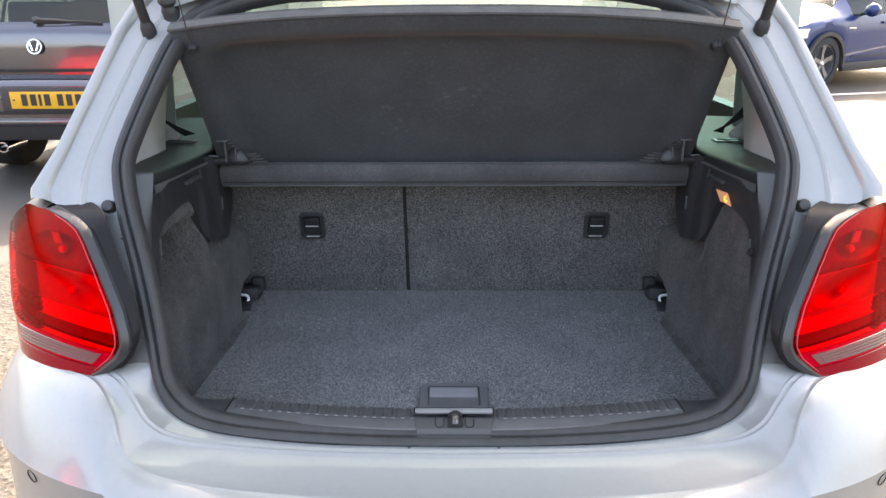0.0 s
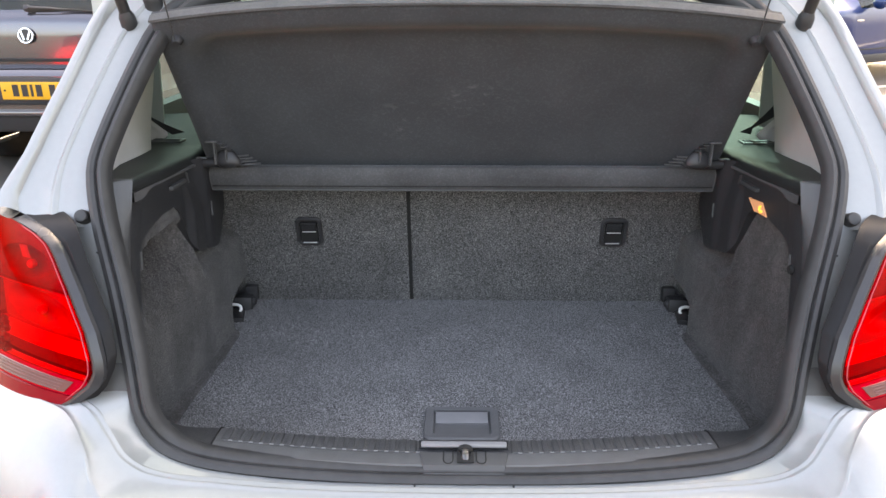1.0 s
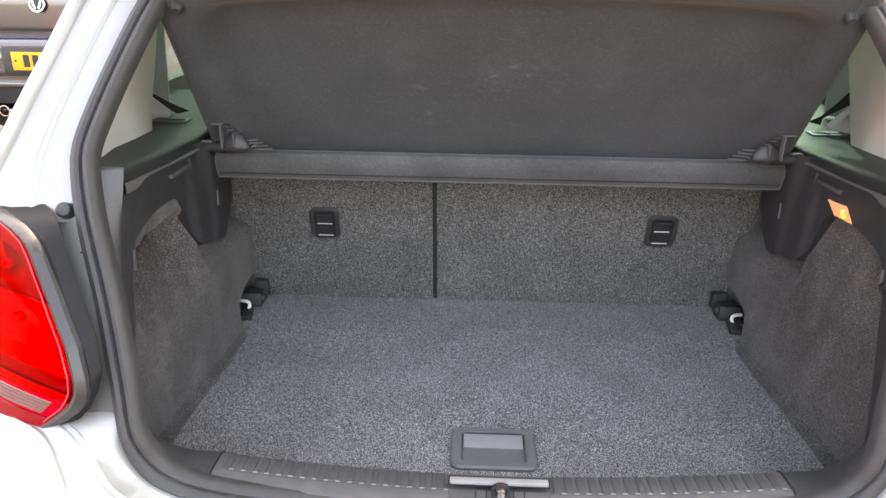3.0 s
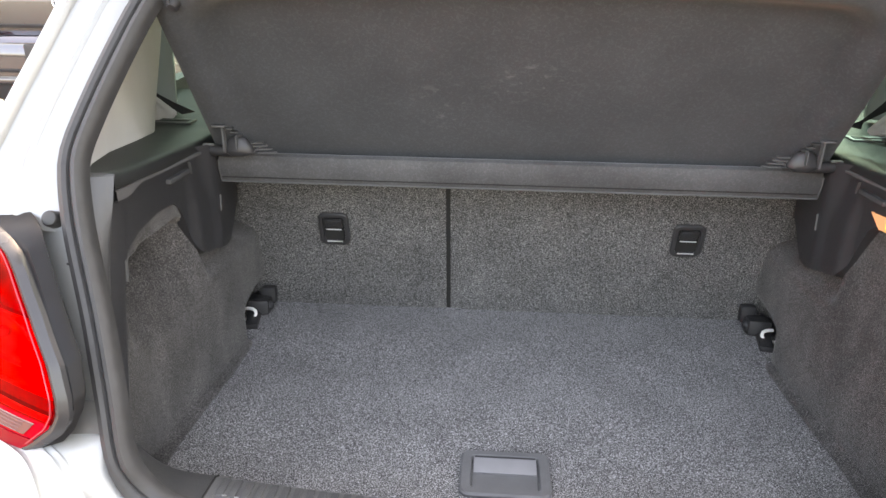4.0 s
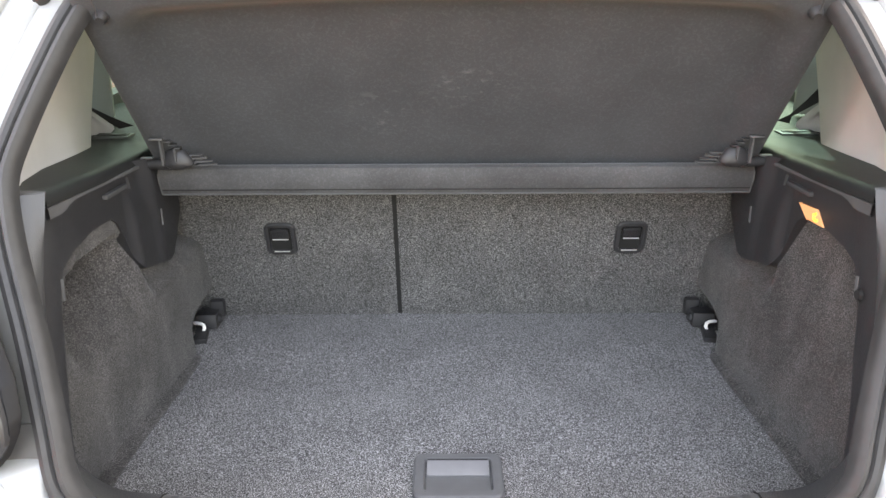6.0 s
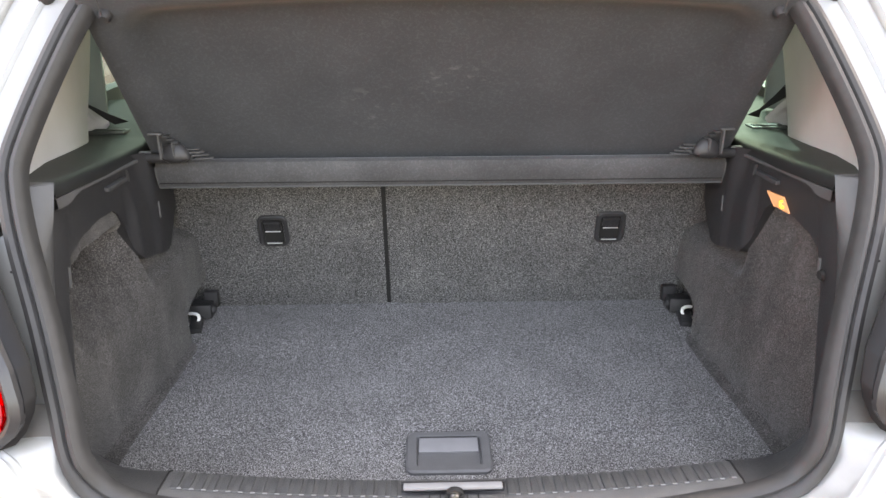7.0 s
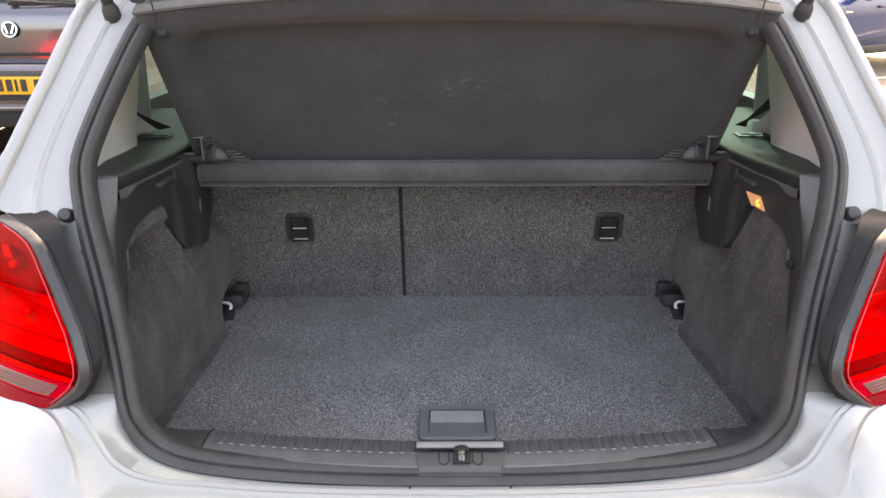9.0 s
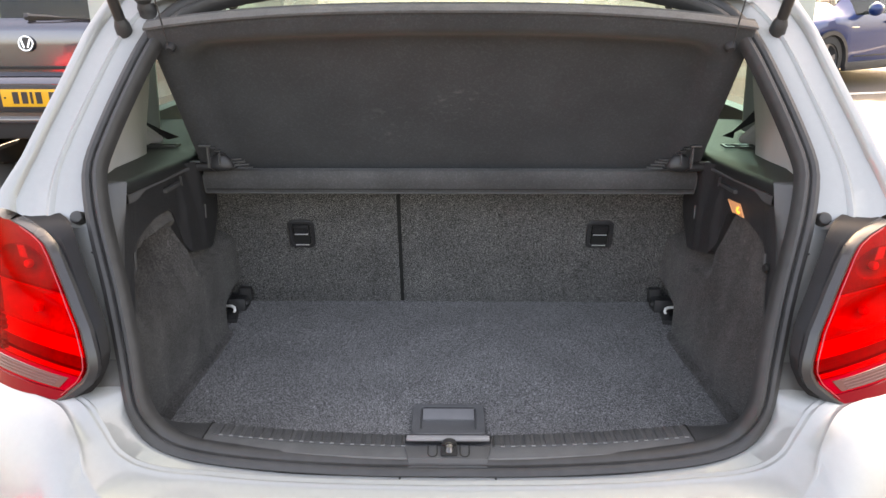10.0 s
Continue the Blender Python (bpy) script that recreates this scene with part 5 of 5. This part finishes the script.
m = Matrix.Translation((0.0, 0.1830, GZ)) @ Matrix.Rotation(radians(1.5), 4, "X") @ Matrix.Diagonal((1.035, 1.15, 1.0, 1))


def rr2(w, h, d, r=0.010, n=5, cy0=0.0):
    pts = []
    for cx, cy, a0 in ((w - r, h - r, 0), (-w + r, h - r, 90), (-w + r, -h + r, 180), (w - r, -h + r, 270)):
        pts += [m @ Vector((cx + r * math.cos(radians(a0 + 90 * k / n)), cy0 + cy + r * math.sin(radians(a0 + 90 * k / n)), d)) for k in range(n + 1)]
    return pts


grip = part("floor_grip", grid([rr2(0.060, 0.039, -0.004, 0.013), rr2(0.060, 0.039, 0.005, 0.013), rr2(0.0575, 0.0365, 0.0075, 0.011), rr2(0.046, 0.029, 0.0075, 0.006), rr2(0.043, 0.026, 0.002, 0.005), rr2(0.043, 0.026, 0.0015, 0.005)], close=True), M_GRIP, floor_board, "grey plastic lifting grip")
bm = bmesh.new()
bm.faces.new([bm.verts.new(p) for p in rr2(0.0435, 0.0265, 0.0018, 0.005)])
part("grip_tray", bm, M_GRIP, grip)
# the flap's sky reflection is put into its pale grey
part("grip_flap", box((0, 0, 0), (0.084, 0.024, 0.003), m @ pose(0, 0.0125, 0.0045, 8)), M_FLAP, grip, "plastic flap, coloured pale for the sky's sheen", bevel=0.001)
part("flap_edge", box((0, 0, 0), (0.082, 0.002, 0.003), m @ pose(0, 0.025, 0.0068, 8)), M_PLASTIC, grip)

# ---- parcel shelf, tipped up ----
shelf = thing("parcel_shelf", (0, 0.47, 0.95), "dark felt parcel shelf tipped up on its cords", "parcel shelf")


def shelf_point(x, v, o=0.0):
    """v from the hinge line (0) to the free edge (1), o towards the boot."""
    w = 0.474 - 0.008 * v
    z1 = 1.232 - 0.026 * abs(x) ** 2.6
    z = 0.900 + (z1 - 0.900) * v
    y = 0.466 - 0.755 * (z - 0.961)
    n = Vector((0, -0.798, -0.603))
    return Vector((x * w, y, z)) + n * o


def shelf_face(z):
    """How far forward the shelf stands at height z."""
    return 0.466 - 0.755 * (z - 0.961)


def recess(x, v):
    """Depth of the pressed field inside the shelf's rim, with round corners."""
    px, pz, r = abs(x) * 0.47, v * 0.418, 0.07
    dx, dz = max(px - (0.445 - r), 0), max(pz - (0.385 - r), 0)
    d = r - math.hypot(dx, dz)
    return -0.026 * smooth(d / 0.042)


xs = np.linspace(-1, 1, 121)
vs = np.linspace(0, 1, 61)
front = [[shelf_point(x, v, recess(x, v) - (0.004 if abs(x) == 1 or v in (0, 1) else 0)) for x in xs] for v in vs]
part("shelf_board", slab(front, (0, 0.013, 0.010)), M_BOARD, shelf)
rows = [[shelf_point(x, 1.0, o) + Vector((0, dy, dz)) for o, dy, dz in ((0.001, 0, -0.002), (0.002, -0.001, 0.002), (-0.003, 0.003, 0.0055), (-0.009, 0.007, 0.005), (-0.013, 0.010, -0.001))] for x in xs]
part("shelf_edging", grid(rows), mat("shelf_edge_felt", (0.085, 0.087, 0.090), 0.9, grain=0.2, scale=300), shelf, "pale grey bound edge")
rows = [[(x * 0.471, y, z) for x in np.linspace(-1, 1, 31)] for y, z in ((0.500, 0.899), (0.494, 0.892), (0.487, 0.8915), (0.483, 0.896), (0.478, 0.914), (0.476, 0.928), (0.4785, 0.9365), (0.484, 0.9395), (0.494, 0.9385), (0.512, 0.934), (0.535, 0.928))]
part("shelf_flap", grid(rows), M_LIP, shelf, "grey felt front flap of the shelf")
rows = [[(x * 0.472, y, z) for x in np.linspace(-1, 1, 31)] for y, z in ((0.4865, 0.8940), (0.4835, 0.8915), (0.4875, 0.8895))]
part("flap_welt", grid(rows), M_SILL, shelf)
part("flap_seam", tube([(x * 0.470, 0.4808, 0.9005) for x in np.linspace(-1, 1, 9)], 0.0009, 6), M_DARK, shelf)
for s in (-1, 1):
    # hinge clip: moulded cup on a pivot pin, T-shaped fin, stepped ribs and teeth
    m = Matrix.Translation((s * 0.428, 0.456, 0.953)) @ Matrix.Diagonal((1.0, 0.55, 1.0, 1))
    clip = part("hinge_clip", lathe([(0, -0.010), (0.015, -0.009), (0.024, -0.003), (0.0245, 0.002), (0.020, 0.010), (0.015, 0.018), (0.010, 0.021), (0.007, 0.020)], m, 24), M_CLIP, shelf, "moulded hinge clip")
    part("pivot_pin", tube([(s * 0.436, 0.458, 0.949), (s * 0.470, 0.460, 0.950), (s * 0.490, 0.462, 0.951)], 0.0085, 14), M_CLIP, clip)
    part("clip_tab", box((s * 0.474, 0.455, 0.9605), (0.018, 0.008, 0.0026)), M_SILL, clip, bevel=0.0008)
    part("clip_fin", slab([[(s * 0.4430, shelf_face(0.992) - 0.007, 0.993), (s * 0.4455, shelf_face(0.992) - 0.007, 0.993)], [(s * 0.4440, 0.440, 0.952), (s * 0.4470, 0.440, 0.952)]], (0, 0.010, 0)), M_SILL, clip)
    part("clip_bar", box((s * 0.4475, shelf_face(0.994) - 0.007, 0.9945), (0.021, 0.008, 0.0028)), M_SILL, clip, bevel=0.0008)
    part("clip_fin", slab([[(s * 0.4245, 0.4385, 0.977), (s * 0.4262, 0.4385, 0.977)], [(s * 0.4250, 0.4405, 0.957), (s * 0.4268, 0.4405, 0.957)]], (0, 0.010, 0)), M_SILL, clip)
    for k in range(3):
        part("clip_step", box((s * (0.4350 - 0.0060 * k), 0.4445 + 0.003 * k, 0.989 - 0.0058 * k), (0.010, 0.012, 0.0016)), M_TRIM, clip)
    # teeth in a paler grey that carries their highlights
    for k in range(4):
        part("clip_tooth", box((s * (0.400 - 0.0055 * k), 0.4585, 0.9640 - 0.0050 * k), (0.020 + 0.003 * k, 0.006, 0.0014), pose(0, 0, 0, 0, s * 3, 0)), M_SILL, clip)
    part("clip_web", slab([[(s * 0.410, 0.458, 0.9455), (s * 0.410, 0.458, 0.9485)], [(s * 0.384, 0.4575, 0.9610), (s * 0.384, 0.4575, 0.9630)]], (0, 0.003, 0)), M_TRIM, clip)
    part("flap_end_welt", tube([(s * 0.4715, 0.484, 0.892), (s * 0.4720, 0.477, 0.914), (s * 0.4715, 0.476, 0.930)], 0.0012, 6), M_SILL, shelf)
    peg = shelf_point(s * 0.93, 0.90, 0.0)
    part("cord_peg", lathe([(0, 0.010), (0.005, 0.010), (0.008, 0.006), (0.009, 0)], Matrix.Translation(peg) @ Vector((0, -0.798, -0.603)).to_track_quat("Z", "Y").to_matrix().to_4x4(), 16), M_PLASTIC, shelf)
    top = shelf_point(s * 0.93, 1.0, 0.0)
    part("shelf_cord", tube([peg + Vector((0, -0.012, 0.0)), top + Vector((0, -0.008, 0.016)), top.lerp(Vector((s * 0.47, 0.16, 1.68)), 0.5), Vector((s * 0.47, 0.16, 1.68))], 0.0011, 6), M_RUBBER, shelf)
